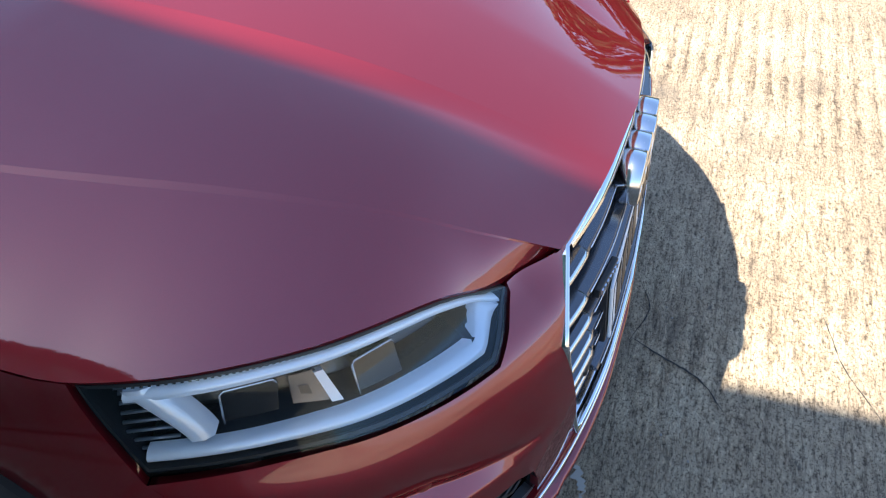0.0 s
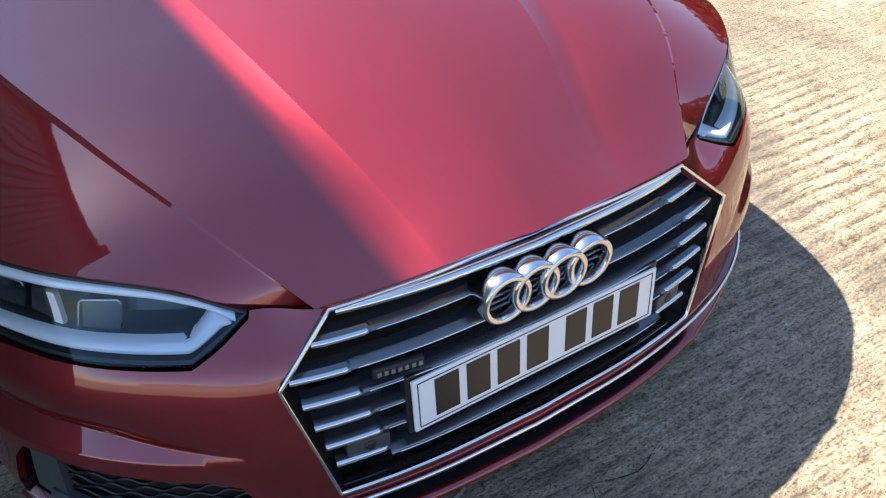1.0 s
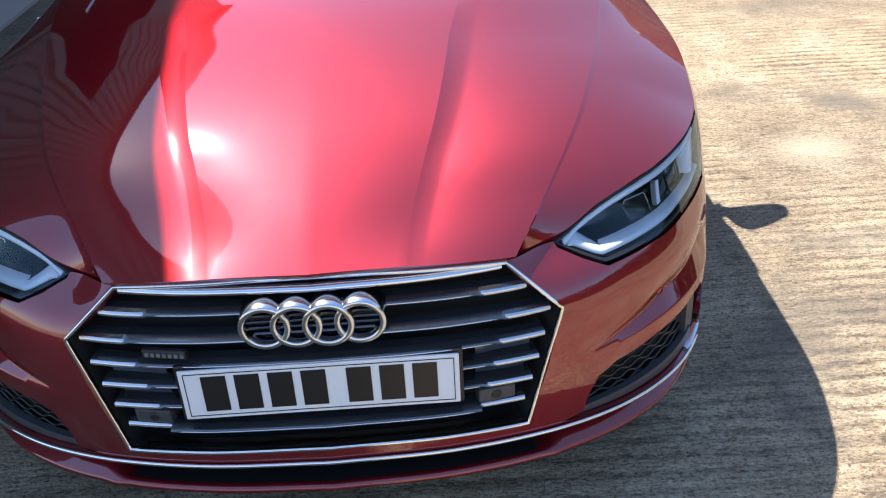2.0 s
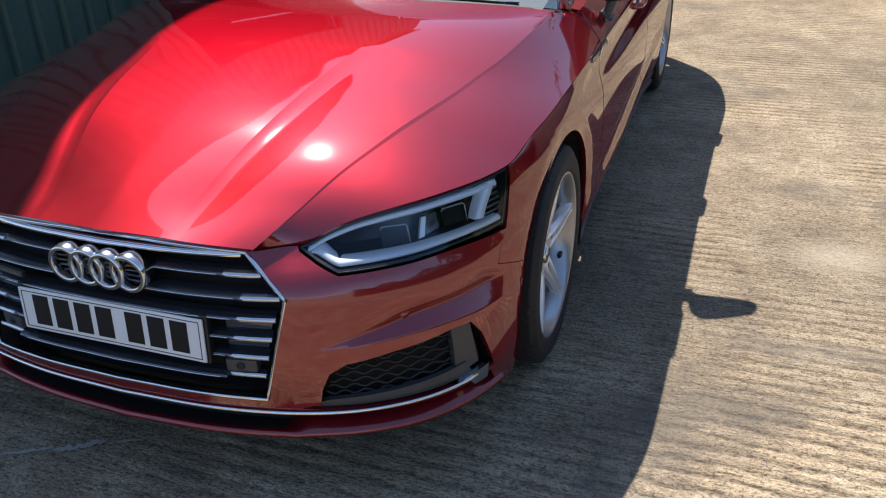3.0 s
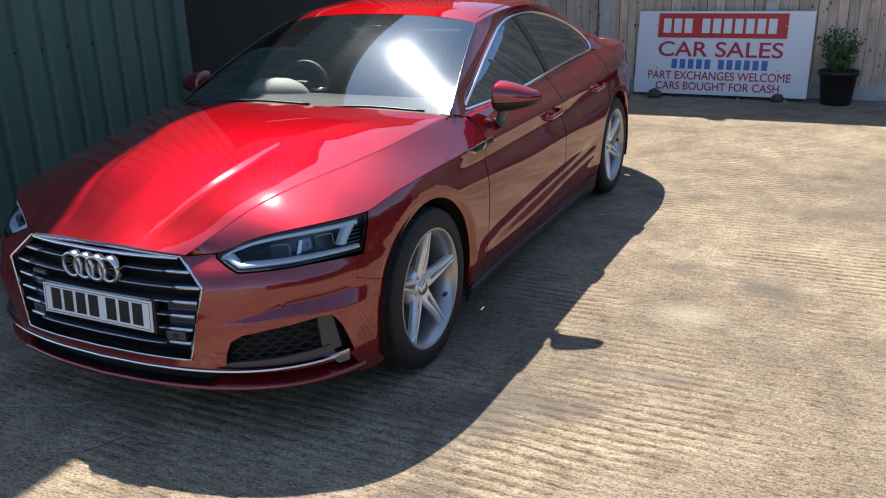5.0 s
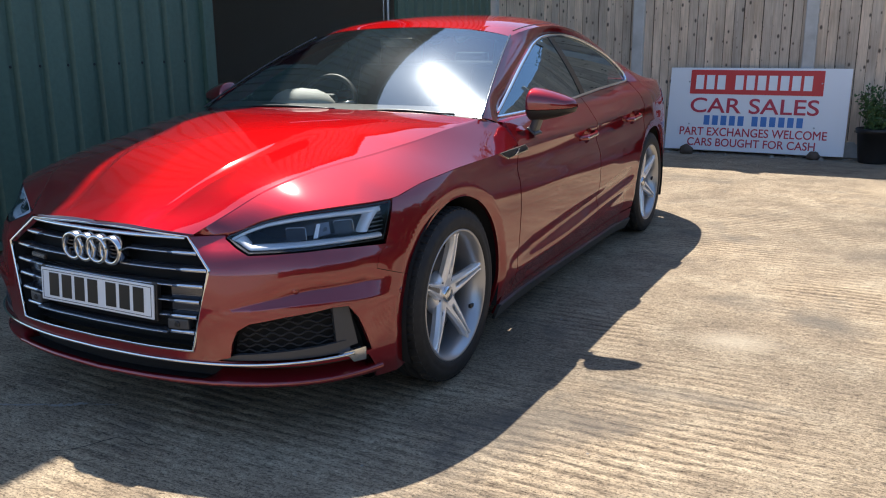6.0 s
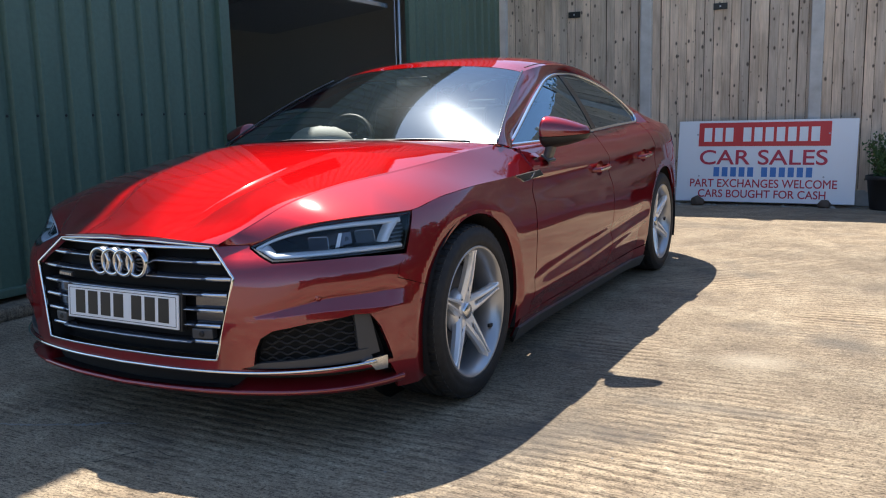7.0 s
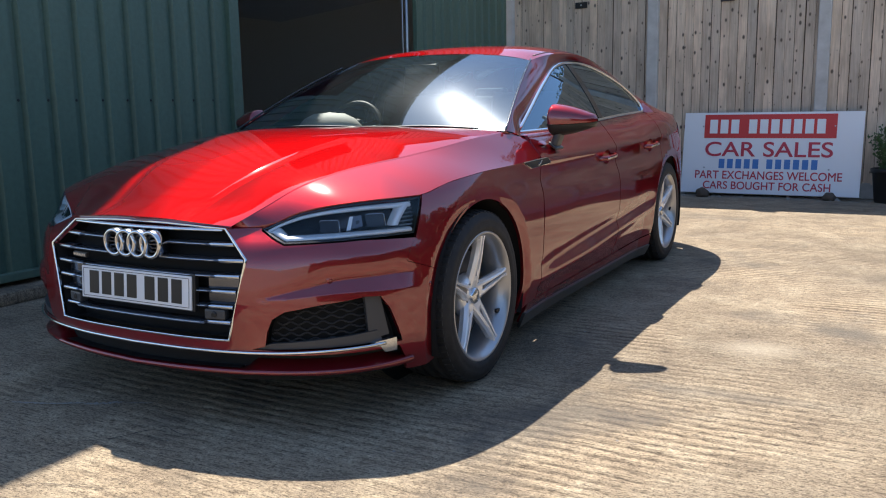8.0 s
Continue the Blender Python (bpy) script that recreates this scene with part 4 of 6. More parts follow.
K_STEPS = list(np.linspace(0, 0.18, 8)) + list(np.linspace(0.22, 1.0, 17, endpoint=False))
F_STEPS = list(np.linspace(0, 0.32, 9)) + list(np.linspace(0.36, 1.0, 13, endpoint=False))
rows = []
for i in range(NV):
    v = i / (NV - 1)
    soft = min(1.0, v * 5) * min(1.0, 0.35 + (1 - v) * 3)
    r = [C[i] + (K1[i] - C[i]) * np.array((t, t, t ** 1.9)) for t in np.linspace(0, 1, 12, endpoint=False)]
    # a narrow step down beside the inner crease, running out at both ends
    step = 0.0120 * math.sin(math.pi * min(1.0, v / 0.62)) ** 0.7
    for t in K_STEPS:
        fall = min(1.0, t / 0.15)
        fall = fall * (1.35 - 0.35 * fall)
        r.append(K1[i] + (K2[i] - K1[i]) * t + np.array((0, -0.004 * (1 - soft), 0.010 * soft)) * 4 * t * (1 - t)
                 - np.array((0, 0, step)) * fall * (1 - t) ** 1.2)
    wide = np.linalg.norm(E[i] - K2[i])
    # a tight lip under the outer crease catches the sky
    lip = 0.0015 * min(1.0, max(0.0, (0.80 - v) / 0.3)) * min(1.0, 0.3 + v * 6)
    for t in F_STEPS:
        r.append(K2[i] + (E[i] - K2[i]) * t + np.array((0.020, -0.004, 0.014)) * wide * 4 * t * (1 - t)
                 - np.array((0, 0, lip)) * min(1.0, t / 0.04) * (1 - t) ** 2)
    r.append(E[i])
    rows.append(r)
full = [[np.array([-p[0], p[1], p[2]]) for p in r[:0:-1]] + list(r) for r in rows]
bonnet = loft("bonnet", full, PAINT, car)[0]
_m = len(full[0])
_c = (_m - 1) // 2
_sharp = {}
for i in range(NV - 1):
    if i < 62:
        for j in (_c + 37, _c - 37, _c + 38, _c - 38) + ((_c + 12, _c - 12) if 3 < i < 46 else ()):
            _sharp[(i * _m + j, (i + 1) * _m + j)] = 1
bonnet.data.attributes.new("sharp_edge", "BOOLEAN", "EDGE")
bonnet.data.attributes["sharp_edge"].data.foreach_set("value", [tuple(sorted(e.vertices)) in _sharp for e in bonnet.data.edges])
edge = [full[0][j] for j in range(len(full[0]))]
side_edge = [full[i][-1] for i in range(NV)]
loft("bonnet_flange", [side_edge, [p + np.array([-0.006, 0.0, -0.014]) for p in side_edge]], PAINT, bonnet, sides=(1, -1))
loft("bonnet_edge", [edge, [p + np.array([0, 0.012, -0.016]) for p in edge]], PAINT, bonnet)

# windscreen, roof, rear screen
WS_BASE = [(0.0, 0.490, 0.944), (0.40, 0.502, 0.943), (0.65, 0.506, 0.937), (0.748, 0.500, 0.932)]
WS_TOP = [(0.0, 1.165, 1.312), (0.30, 1.175, 1.302), (0.48, 1.198, 1.283), (0.568, 1.206, 1.262)]
NU = 24


def halfrow(pts):
    r = spline(pts, NU)
    return [np.array([-p[0], p[1], p[2]]) for p in r[:0:-1]] + list(r)


a, b = halfrow(WS_BASE), halfrow(WS_TOP)
ws = []
for t in np.linspace(0, 1, 30):
    bow = 4 * t * (1 - t)
    ws.append([p + (q - p) * t + np.array([0, -0.0075, 0.0135]) * bow * (1 + 0.6 * (1 - (p[0] / 0.748) ** 2)) for p, q in zip(a, b)])
loft("windscreen", ws, WINDGLASS, car, "clear windscreen reflecting sky and sun")[0].visible_shadow = False
ROOF_C = spline([(1.165, 1.312), (1.40, 1.358), (1.75, 1.384), (2.10, 1.374), (2.45, 1.330)], 40)
ROOF_E = spline([(0.568, 1.206, 1.262), (0.588, 1.42, 1.300), (0.592, 1.75, 1.318), (0.590, 2.05, 1.302), (0.585, 2.40, 1.250)], 40)
roof = []
for (y, z), e in zip(ROOF_C, ROOF_E):
    h = []
    for u in np.linspace(0, 1, NU):
        h.append(np.array([e[0] * u, y + (e[1] - y) * u ** 2, z + (e[2] - z) * (0.62 * u ** 2 + 0.38 * u ** 6)]))
    roof.append([np.array([-p[0], p[1], p[2]]) for p in h[:0:-1]] + h)
loft("roof", roof, PAINT, car)
tail_rows = []
TAIL_C = spline([(2.45, 1.330), (2.85, 1.225), (3.25, 1.070), (3.50, 1.010), (3.72, 0.998), (3.80, 0.985)], 30)
TAIL_E = spline([(0.585, 2.40, 1.250), (0.60, 2.78, 1.135), (0.62, 3.12, 1.015), (0.62, 3.38, 0.970), (0.58, 3.56, 0.965), (0.54, 3.66, 0.955)], 30)
for (y, z), e in zip(TAIL_C, TAIL_E):
    h = [np.array([e[0] * u, y + (e[1] - y) * u ** 2, z + (e[2] - z) * u ** 2]) for u in np.linspace(0, 1, NU)]
    tail_rows.append([np.array([-p[0], p[1], p[2]]) for p in h[:0:-1]] + h)
loft("rear_screen", tail_rows[:16], SIDEGLASS, car)
loft("boot_lid", tail_rows[15:], PAINT, car)


# side windows
def pane(y, z):
    y, z = np.asarray(y, float), np.asarray(z, float)
    x = 0.790 - 0.42 * (z - 0.91) - 0.47 * (z - 0.91) ** 2 - 0.062 * np.clip(1.65 - y, 0, 1.1) ** 2
    return np.stack([x + 0 * y, y, z], -1)


DLO_TOP = [(0.665, 0.920), (0.862, 1.016), (1.071, 1.109), (1.267, 1.182), (1.40, 1.225), (1.562, 1.257), (1.75, 1.270), (1.947, 1.268), (2.122, 1.247), (2.30, 1.206), (2.453, 1.155), (2.570, 1.090), (2.622, 1.040), (2.628, 1.005), (2.600, 0.990)]
DLO_BOT = [(2.60, 0.990), (2.078, 0.974), (1.656, 0.954), (1.168, 0.930), (0.665, 0.920)]
top = spline(DLO_TOP, 70)
bot = spline(DLO_BOT, 40)


def cut(poly, keep):
    return [p for p in poly if keep(p)]


fw = cut(top.tolist(), lambda p: p[0] < 1.672) + [(1.672, 1.266), (1.708, 0.957)] + cut(bot.tolist(), lambda p: p[0] < 1.70)[:-1]
rw = [(1.748, 1.268)] + cut(top.tolist(), lambda p: p[0] > 1.75) + cut(bot.tolist()[1:], lambda p: p[0] > 1.78) + [(1.776, 0.962)]
panel("front_window", pane, fw[::-1], SIDEGLASS, car, step=0.04, depth=0.004, sides=(1, -1), label="dark tinted front side window")
panel("rear_window", pane, rw[::-1], SIDEGLASS, car, step=0.04, depth=0.004, sides=(1, -1), label="dark tinted rear side window")
panel("b_pillar_cover", pane, [(1.671, 1.264), (1.707, 0.952), (1.777, 0.957), (1.749, 1.268)], GLOSSBLACK, car, step=0.03, depth=0.01, sides=(1, -1), lift=0.003)
ring = np.array([pane(y, z) for y, z in np.vstack([top[:-1], bot[:-1]])])
tube("window_trim", ring + np.array([0.006, 0, 0]), CHROME, car, 0.021, 0.020, "bright chrome window surround", closed=True, sides=(1, -1), square=True)

# pillars and cant rails between glass and roof
edge_up = np.vstack([np.array([(0.748, 0.500, 0.932)]) + (np.array([(0.568, 1.206, 1.262)]) - np.array([(0.748, 0.500, 0.932)])) * t + np.array([[0.0, -0.0075, 0.0135]]) * 4 * t * (1 - t) for t in np.linspace(0, 1, 24)])
edge_up = np.vstack([edge_up, ROOF_E[1:], TAIL_E[1:]])
UP = spline(edge_up[::4].tolist() + [edge_up[-1].tolist()], 110)
low = [tuple(pane(y, z)) for y, z in top[:-3]]
tail_low = [tuple(skin(sy(y), float(BELT(y)))) for y in np.linspace(2.75, 3.60, 8)]
start = [(0.775, 0.60, 0.905)]
LOW = spline(start + low[3::4] + [tuple(pane(2.66, 0.99))] + tail_low, 110)
rails = []
for p, q in zip(UP, LOW):
    d = np.linalg.norm(q - p)
    rails.append([p + (q - p) * t + np.array([0.04, 0, 0.055]) * d * 4 * t * (1 - t) for t in np.linspace(0, 1, 9)])
loft("pillar", rails, PAINT, car, sides=(1, -1))
fill_top = spline([(0.748, 0.500, 0.932), (0.762, 0.550, 0.919), (0.775, 0.600, 0.905), (0.755, 0.64, 0.912), (0.734, 0.66, 0.919), (0.740, 0.75, 0.921)], 20)
fill_low = spline([(0.738, 0.494, 0.924), (0.776, 0.562, 0.899), (0.808, 0.622, 0.879), (0.832, 0.66, 0.868), (0.842, 0.70, 0.866), (0.842, 0.75, 0.866)], 20)
base_fill = [[p + (q - p) * t + np.array([0.05, 0, 0.05]) * np.linalg.norm(q - p) * 4 * t * (1 - t) for t in np.linspace(0, 1, 6)] for p, q in zip(fill_top, fill_low)]
loft("mirror_corner", base_fill, PAINT, car, sides=(1, -1))
wse = [p + np.array([0.006, -0.004, 0.006]) for p in edge_up[:24]]
# left trim in grey: a sun glint put into the colour; right is black
tube("windscreen_trim", wse, SLATGREY, car, 0.009, 0.008)
tube("windscreen_trim", [p * np.array([-1, 1, 1]) for p in wse], GLOSSBLACK, car, 0.012, 0.008)
tube("roof_seam", [p + np.array([-0.03, 0, 0.010]) for p in ROOF_E[3:]], BLACK, car, 0.006, 0.005, sides=(1, -1))
belt_rows = [[skin(sy(y), float(BELT(y)) - 0.004), np.array(pane(y, np.interp(y, bot[::-1, 0], bot[::-1, 1]))) - np.array([0.0, 0, 0.002])] for y in np.linspace(0.62, 2.62, 30)]
loft("belt_strip", belt_rows, PAINT, car, sides=(1, -1))


# ---- grille ----
def width_at(z):
    """Half width of the grille opening at a height."""
    zs, ws = [0.312, 0.572, 0.662], [0.390, 0.458, 0.366]
    return float(np.interp(z, zs, ws))


big = [(sx(x), z) for x, z in [(0.40, 0.690), (0.49, 0.572), (0.42, 0.290)]]
grille = panel("grille", inner(0.075), big + mirrored(big), CAVITY, car, step=0.03, depth=0.0, flange=False, label="black radiator grille")[0]
frame_loop = resample(GRILLE, 0.03)
frame_pts = []
for (s0, z0), (s1, z1) in zip(GRILLE, GRILLE[1:] + GRILLE[:1]):
    k = max(1, int(round(math.hypot(s1 - s0, z1 - z0) / 0.02)))
    p0, p1 = skin(s0, z0 + 0.002, -0.001), skin(s1, z1 + 0.002, -0.001)
    for i in range(k):
        t = i / k
        # the sloping sides run straight from corner to corner
        frame_pts.append(p0 + (p1 - p0) * t if s0 * s1 > 0 and abs(z1 - z0) > 0.02 else skin(s0 + (s1 - s0) * t, z0 + (z1 - z0) * t + 0.002, -0.001))
tube("grille_frame", frame_pts, CHROME, grille, 0.0068, 0.018, "polished chrome grille surround", closed=True, up=(0, -1, 0), square=True, seg=12)
inner_rim = [[skin(s, z, d) for d in (0.004, 0.078)] for s, z in list(frame_loop) + [frame_loop[0]]]
loft("grille_throat", inner_rim, CAVITY, grille)
sill_rows = [[skin(s, z, d) for z, d in ((0.309, -0.002), (0.313, -0.005), (0.3155, 0.000), (0.3165, 0.034))] for s in np.linspace(-sx(0.385), sx(0.385), 50)]
loft("grille_sill", sill_rows, CHROME, grille, "bright lower grille bar")
brow_rows = [[skin(s, z, d) for z, d in ((0.6655, 0.006), (0.6650, -0.004), (0.6615, -0.0065), (0.6560, -0.0045), (0.6545, 0.010))] for s in np.linspace(-sx(0.358), sx(0.358), 60)]
loft("grille_brow", brow_rows, CHROME, grille, "broad bright upper grille bar")
BARS = [0.614, 0.566, 0.516, 0.467, 0.418, 0.366]


def slat(z, x0, x1, mat, h0, d0, inset, name, taper=False):
    """A wedge bar across the grille; a tapered one rises out of the thinner bar beside it."""
    rows = []
    for i, x in enumerate(np.linspace(x0, x1, 24)):
        k = min(1.0, 0.25 + i / 7) if taper else 1.0
        h, d = h0 * k, d0
        p = skin(sx(x), z, inset + (1 - k) * 0.014)
        n = np.array([x * 0.55, -1.0, 0])
        n = n / np.linalg.norm(n)
        rows.append([p + n * a + np.array([0, 0, b]) for a, b in
                     ((0.0, h * 0.35), (-d * 0.4, h * 0.75), (-d, h * 0.9), (-d, -h * 0.5), (-d * 0.3, -h * 0.5), (0.0, -h * 0.35), (d * 0.08, 0.0))])
    R = np.array(rows)
    m = R.shape[1]
    faces = [(i * m + j, i * m + (j + 1) % m, (i + 1) * m + (j + 1) % m, (i + 1) * m + j) for i in range(len(R) - 1) for j in range(m)]
    faces += [tuple(range(m))[::-1], tuple((len(R) - 1) * m + j for j in range(m))]
    return link_mesh(name, R.reshape(-1, 3), faces, mat, grille, smooth=False)


for k, z in enumerate(BARS):
    w = width_at(z) - 0.012
    stub = k in (3, 4)
    for sd in (1, -1):
        slat(z, sd * (w - 0.115), sd * w, SLATGREY, 0.0125, 0.030, 0.016, "slat_end", True)
        rows = []
        for i, x in enumerate(np.linspace(sd * (w - 0.112), sd * w, 20)):
            t = min(1.0, 0.25 + i / 6)
            p = skin(sx(x), z, 0.0145 + (1 - t) * 0.014)
            rows.append([p + np.array([0, y, v]) for y, v in ((0.004, 0.0065 * t), (0.0, 0.0045 * t), (-0.001, -0.001), (0.003, -0.0055 * t))])
        loft("slat_bevel", rows, SATIN, grille)
    spans = ((0.255, w - 0.105), (-(w - 0.105), -0.255)) if stub else ((-(w - 0.105), w - 0.105),)
    for x0, x1 in spans:
        deep = 0.001 if k == 5 else (0.017 if stub else 0.016)
        tube("slat_edge", [skin(sx(x), z + 0.001, deep) for x in np.linspace(x0, x1, 30)], SATIN, grille, 0.0032, seg=6)
    if stub:
        for sd in (1, -1):
            slat(z, sd * 0.255, sd * (w - 0.09), SLATGREY, 0.011, 0.030, 0.020, "slat")
    else:
        slat(z, -(w - 0.09), w - 0.09, SLATGREY, 0.0115, 0.034, 0.004 if k == 5 else 0.019, "slat")
for sd in (1, -1):
    pl = [(sx(0.30), 0.430), (sx(width_at(0.42) - 0.02), 0.430), (sx(width_at(0.50) - 0.022), 0.505), (sx(0.30), 0.505)]
    pl = pl if sd > 0 else mirrored(pl)
    panel("grille_infill", inner(0.046), pl, SLATGREY, grille, step=0.03, depth=0.01)
    p = skin(sx(0.335), 0.392, 0.028)
    part("sensor_block", soft_box((0.075, 0.03, 0.034), (sd * p[0], p[1] + 0.004, 0.392), 0.006, Euler((0, 0, sd * radians(12))).to_matrix()), DARKGREY, grille)
    v, f = lathe([(0.0, 0.0), (0.003, 0.008), (0.0, 0.011), (-0.01, 0.011)], 20)
    link_mesh("sensor", [(sd * p[0] + b, p[1] - 0.012 - a, 0.392 + c) for a, b, c in v], f, BLACK, grille)

# ring emblem: four plain overlapping rings
for i in range(4):
    prof = [(0.008, 0.0350), (0.020, 0.0357), (0.022, 0.0372), (0.0222, 0.0410), (0.022, 0.0448), (0.0195, 0.0470), (-0.030, 0.0492), (-0.030, 0.0350), (0.008, 0.0350)]
    v, f = lathe(prof, 56)
    cx = 0.002 + (i - 1.5) * 0.0568
    yb = -0.851 + 0.30 * cx * cx + 0.0012 * (i % 2)
    vv = [(cx + b, yb - a, 0.6055 + c) for a, b, c in v]
    link_mesh("emblem_ring", vv, f, RINGMETAL, grille, "satin chrome ring")
    for k in range(5):
        dz = (k - 2) * 0.0125
        half = math.sqrt(0.0352 ** 2 - dz * dz)
        part("emblem_slat", soft_box((2 * half, 0.012, 0.0052), (cx, yb + 0.004, 0.6055 + dz), 0.0012, seg=1), SLATGREY, grille)
b = soft_box((0.085, 0.012, 0.017), (-0.275, -0.848, 0.549), 0.003, Euler((0, 0, radians(-10))).to_matrix())
part("small_badge", b, BLACK, grille)
for i in range(7):
    part("badge_bar", soft_box((0.007, 0.004, 0.009), (-0.308 + 0.011 * i, -0.849 - 0.0019 * i, 0.549), 0.0), SATIN, grille)

# number plate, its characters as plain bars
plate = part("number_plate", soft_box((0.520, 0.006, 0.111), (0, -0.8635, 0.458), 0.0028, Euler((radians(-4.5), 0, 0)).to_matrix()), PLATE, car, "white front number plate")
part("plate_holder", soft_box((0.535, 0.020, 0.124), (0, -0.849, 0.458), 0.004, Euler((radians(-4.5), 0, 0)).to_matrix()), BLACK, plate)
x = -0.221
for i in range(7):
    part("plate_bar", soft_box((0.046, 0.003, 0.079), (x + 0.025, -0.8661, 0.460), 0.0, Euler((radians(-4.5), 0, 0)).to_matrix()), PLATEBAR, plate)
    x += 0.050 + (0.034 if i == 3 else 0.0115)
ra = Euler((radians(-4.5), 0, 0)).to_matrix()
for w, h, px, pz in ((0.500, 0.0016, 0, 0.0475), (0.500, 0.0016, 0, -0.0475), (0.0016, 0.095, 0.250, 0), (0.0016, 0.095, -0.250, 0)):
    p = ra @ Vector((px, -0.0033, pz))
    part("plate_line", soft_box((w, 0.0012, h), (p.x, -0.8635 + p.y, 0.458 + p.z), 0.0, ra), PLATEBAR, plate)
part("plate_mark", soft_box((0.13, 0.0012, 0.004), (0.01, -0.8635 - 0.0033 + 0.0031, 0.458 - 0.0435), 0.0, ra), DARKGREY, plate)
part("plate_screw", soft_box((0.009, 0.003, 0.009), (0.185, -0.866, 0.452), 0.001, ra), BLACK, plate)

# ---- lower intakes ----
LOWZ = pchip([0.0, sx(0.45), sx(0.75), sx(0.855)], [0.273, 0.276, 0.286, 0.291])
for sd in (1, -1):
    def at(x, z, d):
        return skin(sd * sx(x), z, d)
    throat = [[skin(sd * s, z, d) for d in (0.002, 0.048)] for s, z in list(resample(INTAKE, 0.02)) + [INTAKE[0]]]
    loft("intake_throat", throat, GLOSSBLACK, car)
    for k in range(8):
        z0 = 0.316 + 0.0178 * k
        lo_x = float(np.interp(z0, [0.29, 0.345, 0.385, 0.41, 0.43, 0.455], [0.515, 0.530, 0.555, 0.61, 0.69, 0.78]))
        xs = np.linspace(lo_x, 0.785, 60)
        pts = [at(x, z0 + 0.005 * math.sin((x - 0.46) / 0.023 * math.pi + math.pi * (k % 2)), 0.028) for x in xs]
        tube("mesh_wave", pts, BLACK, car, 0.007, 0.0055, seg=5)
    wedge = [(sx(0.462), 0.286), (sx(0.81), 0.294), (sx(0.80), 0.332), (sx(0.53), 0.306)]
    panel("intake_wedge", inner(0.010), wedge if sd > 0 else mirrored(wedge), DARKGREY, car, step=0.02)
    fin = [(sx(0.785), 0.305), (sx(0.822), 0.312), (sx(0.808), 0.446), (sx(0.778), 0.452)]
    panel("intake_fin", inner(0.014), fin if sd > 0 else mirrored(fin), DARKGREY, car, step=0.015, depth=0.02)
    tip = [(sx(0.780), 0.284), (sx(0.802), 0.280), (sx(0.812), 0.256), (sx(0.832), 0.256), (sx(0.830), 0.302), (sx(0.795), 0.297)]
    panel("blade_tip", inner(-0.003), tip if sd > 0 else mirrored(tip), SATIN, car, step=0.012, depth=0.015)
    p = skin(sd * sx(0.762), 0.522)
    v, f = lathe([(0.001, 0.0), (0.001, 0.010), (-0.004, 0.0112)], 20)
    for q, zz in ((0.70, 0.505), (0.878, 0.45)):
        c = skin(sd * sx(q), zz)
        s1 = skin(sd * sx(q) + 0.01, zz) - c
        s1 = s1 / np.linalg.norm(s1)
        nn = np.cross(s1, (0, 0, 1))
        nn = nn / np.linalg.norm(nn) * (1 if sd > 0 else 1)
        if nn[0] * sd < 0:
            nn = -nn
        link_mesh("park_sensor", [c + nn * a + s1 * bb + np.array([0, 0, 1]) * cc for a, bb, cc in v], f, PAINT, car)
blade_pts = [skin(s, float(LOWZ(abs(s))), -0.005) for s in np.linspace(-sx(0.812), sx(0.812), 80)]
tube("chrome_blade", blade_pts, CHROME, car, 0.008, 0.011, "bright strip below the grille", up=(0, 0, 1), square=True)

# ---- headlights ----
RIBGREY = material("grey ribbed lamp trim", (0.16, 0.18, 0.20), 0.3, 0.3)
LAMPGREY = material("dark glossy lamp insert", (0.020, 0.022, 0.025), 0.22, 0.0, Coat_Weight=0.5)
_ls = [s for s, z in LAMP_LOW]
_lz = [z for s, z in LAMP_LOW]
S_IN, S_OUT = 0.494, sy(-0.400)


def lamp_top(s):
    return float(SHUT(s)) - 0.008


def lamp_low(s):
    return float(np.interp(s, _ls, _lz))


def frac(s):
    return (s - S_IN) / (S_OUT - S_IN)


inner_lamp = shrink(LAMP, 0.0040)
hi_a = lambda s: lamp_top(s) - 0.005 - 0.006 * frac(s)
hi_b = lambda s: lamp_top(s) - 0.016 - 0.013 * frac(s)
lo_a = lambda s: lamp_low(s) + 0.004
lo_b = lambda s: min(lamp_low(s) + 0.020 + 0.012 * min(1.0, max(0.0, (0.59 - s) / 0.05)), hi_b(s) - 0.0005)


def guide(sd, s0, s1, low, high, parent, n=40):
    """A moulded light guide with a rounded face, between two lines across the lamp."""
    rows = []
    for s in np.linspace(s0, s1, n):
        za, zb = low(s), high(s)
        rows.append([skin(sd * s, za + (zb - za) * k, d) for k, d in ((0.0, 0.030), (0.02, 0.016), (0.22, 0.011), (0.62, 0.009), (0.9, 0.013), (1.0, 0.017), (1.0, 0.030))])
    return loft("light_guide", rows, WHITEGUIDE, parent)


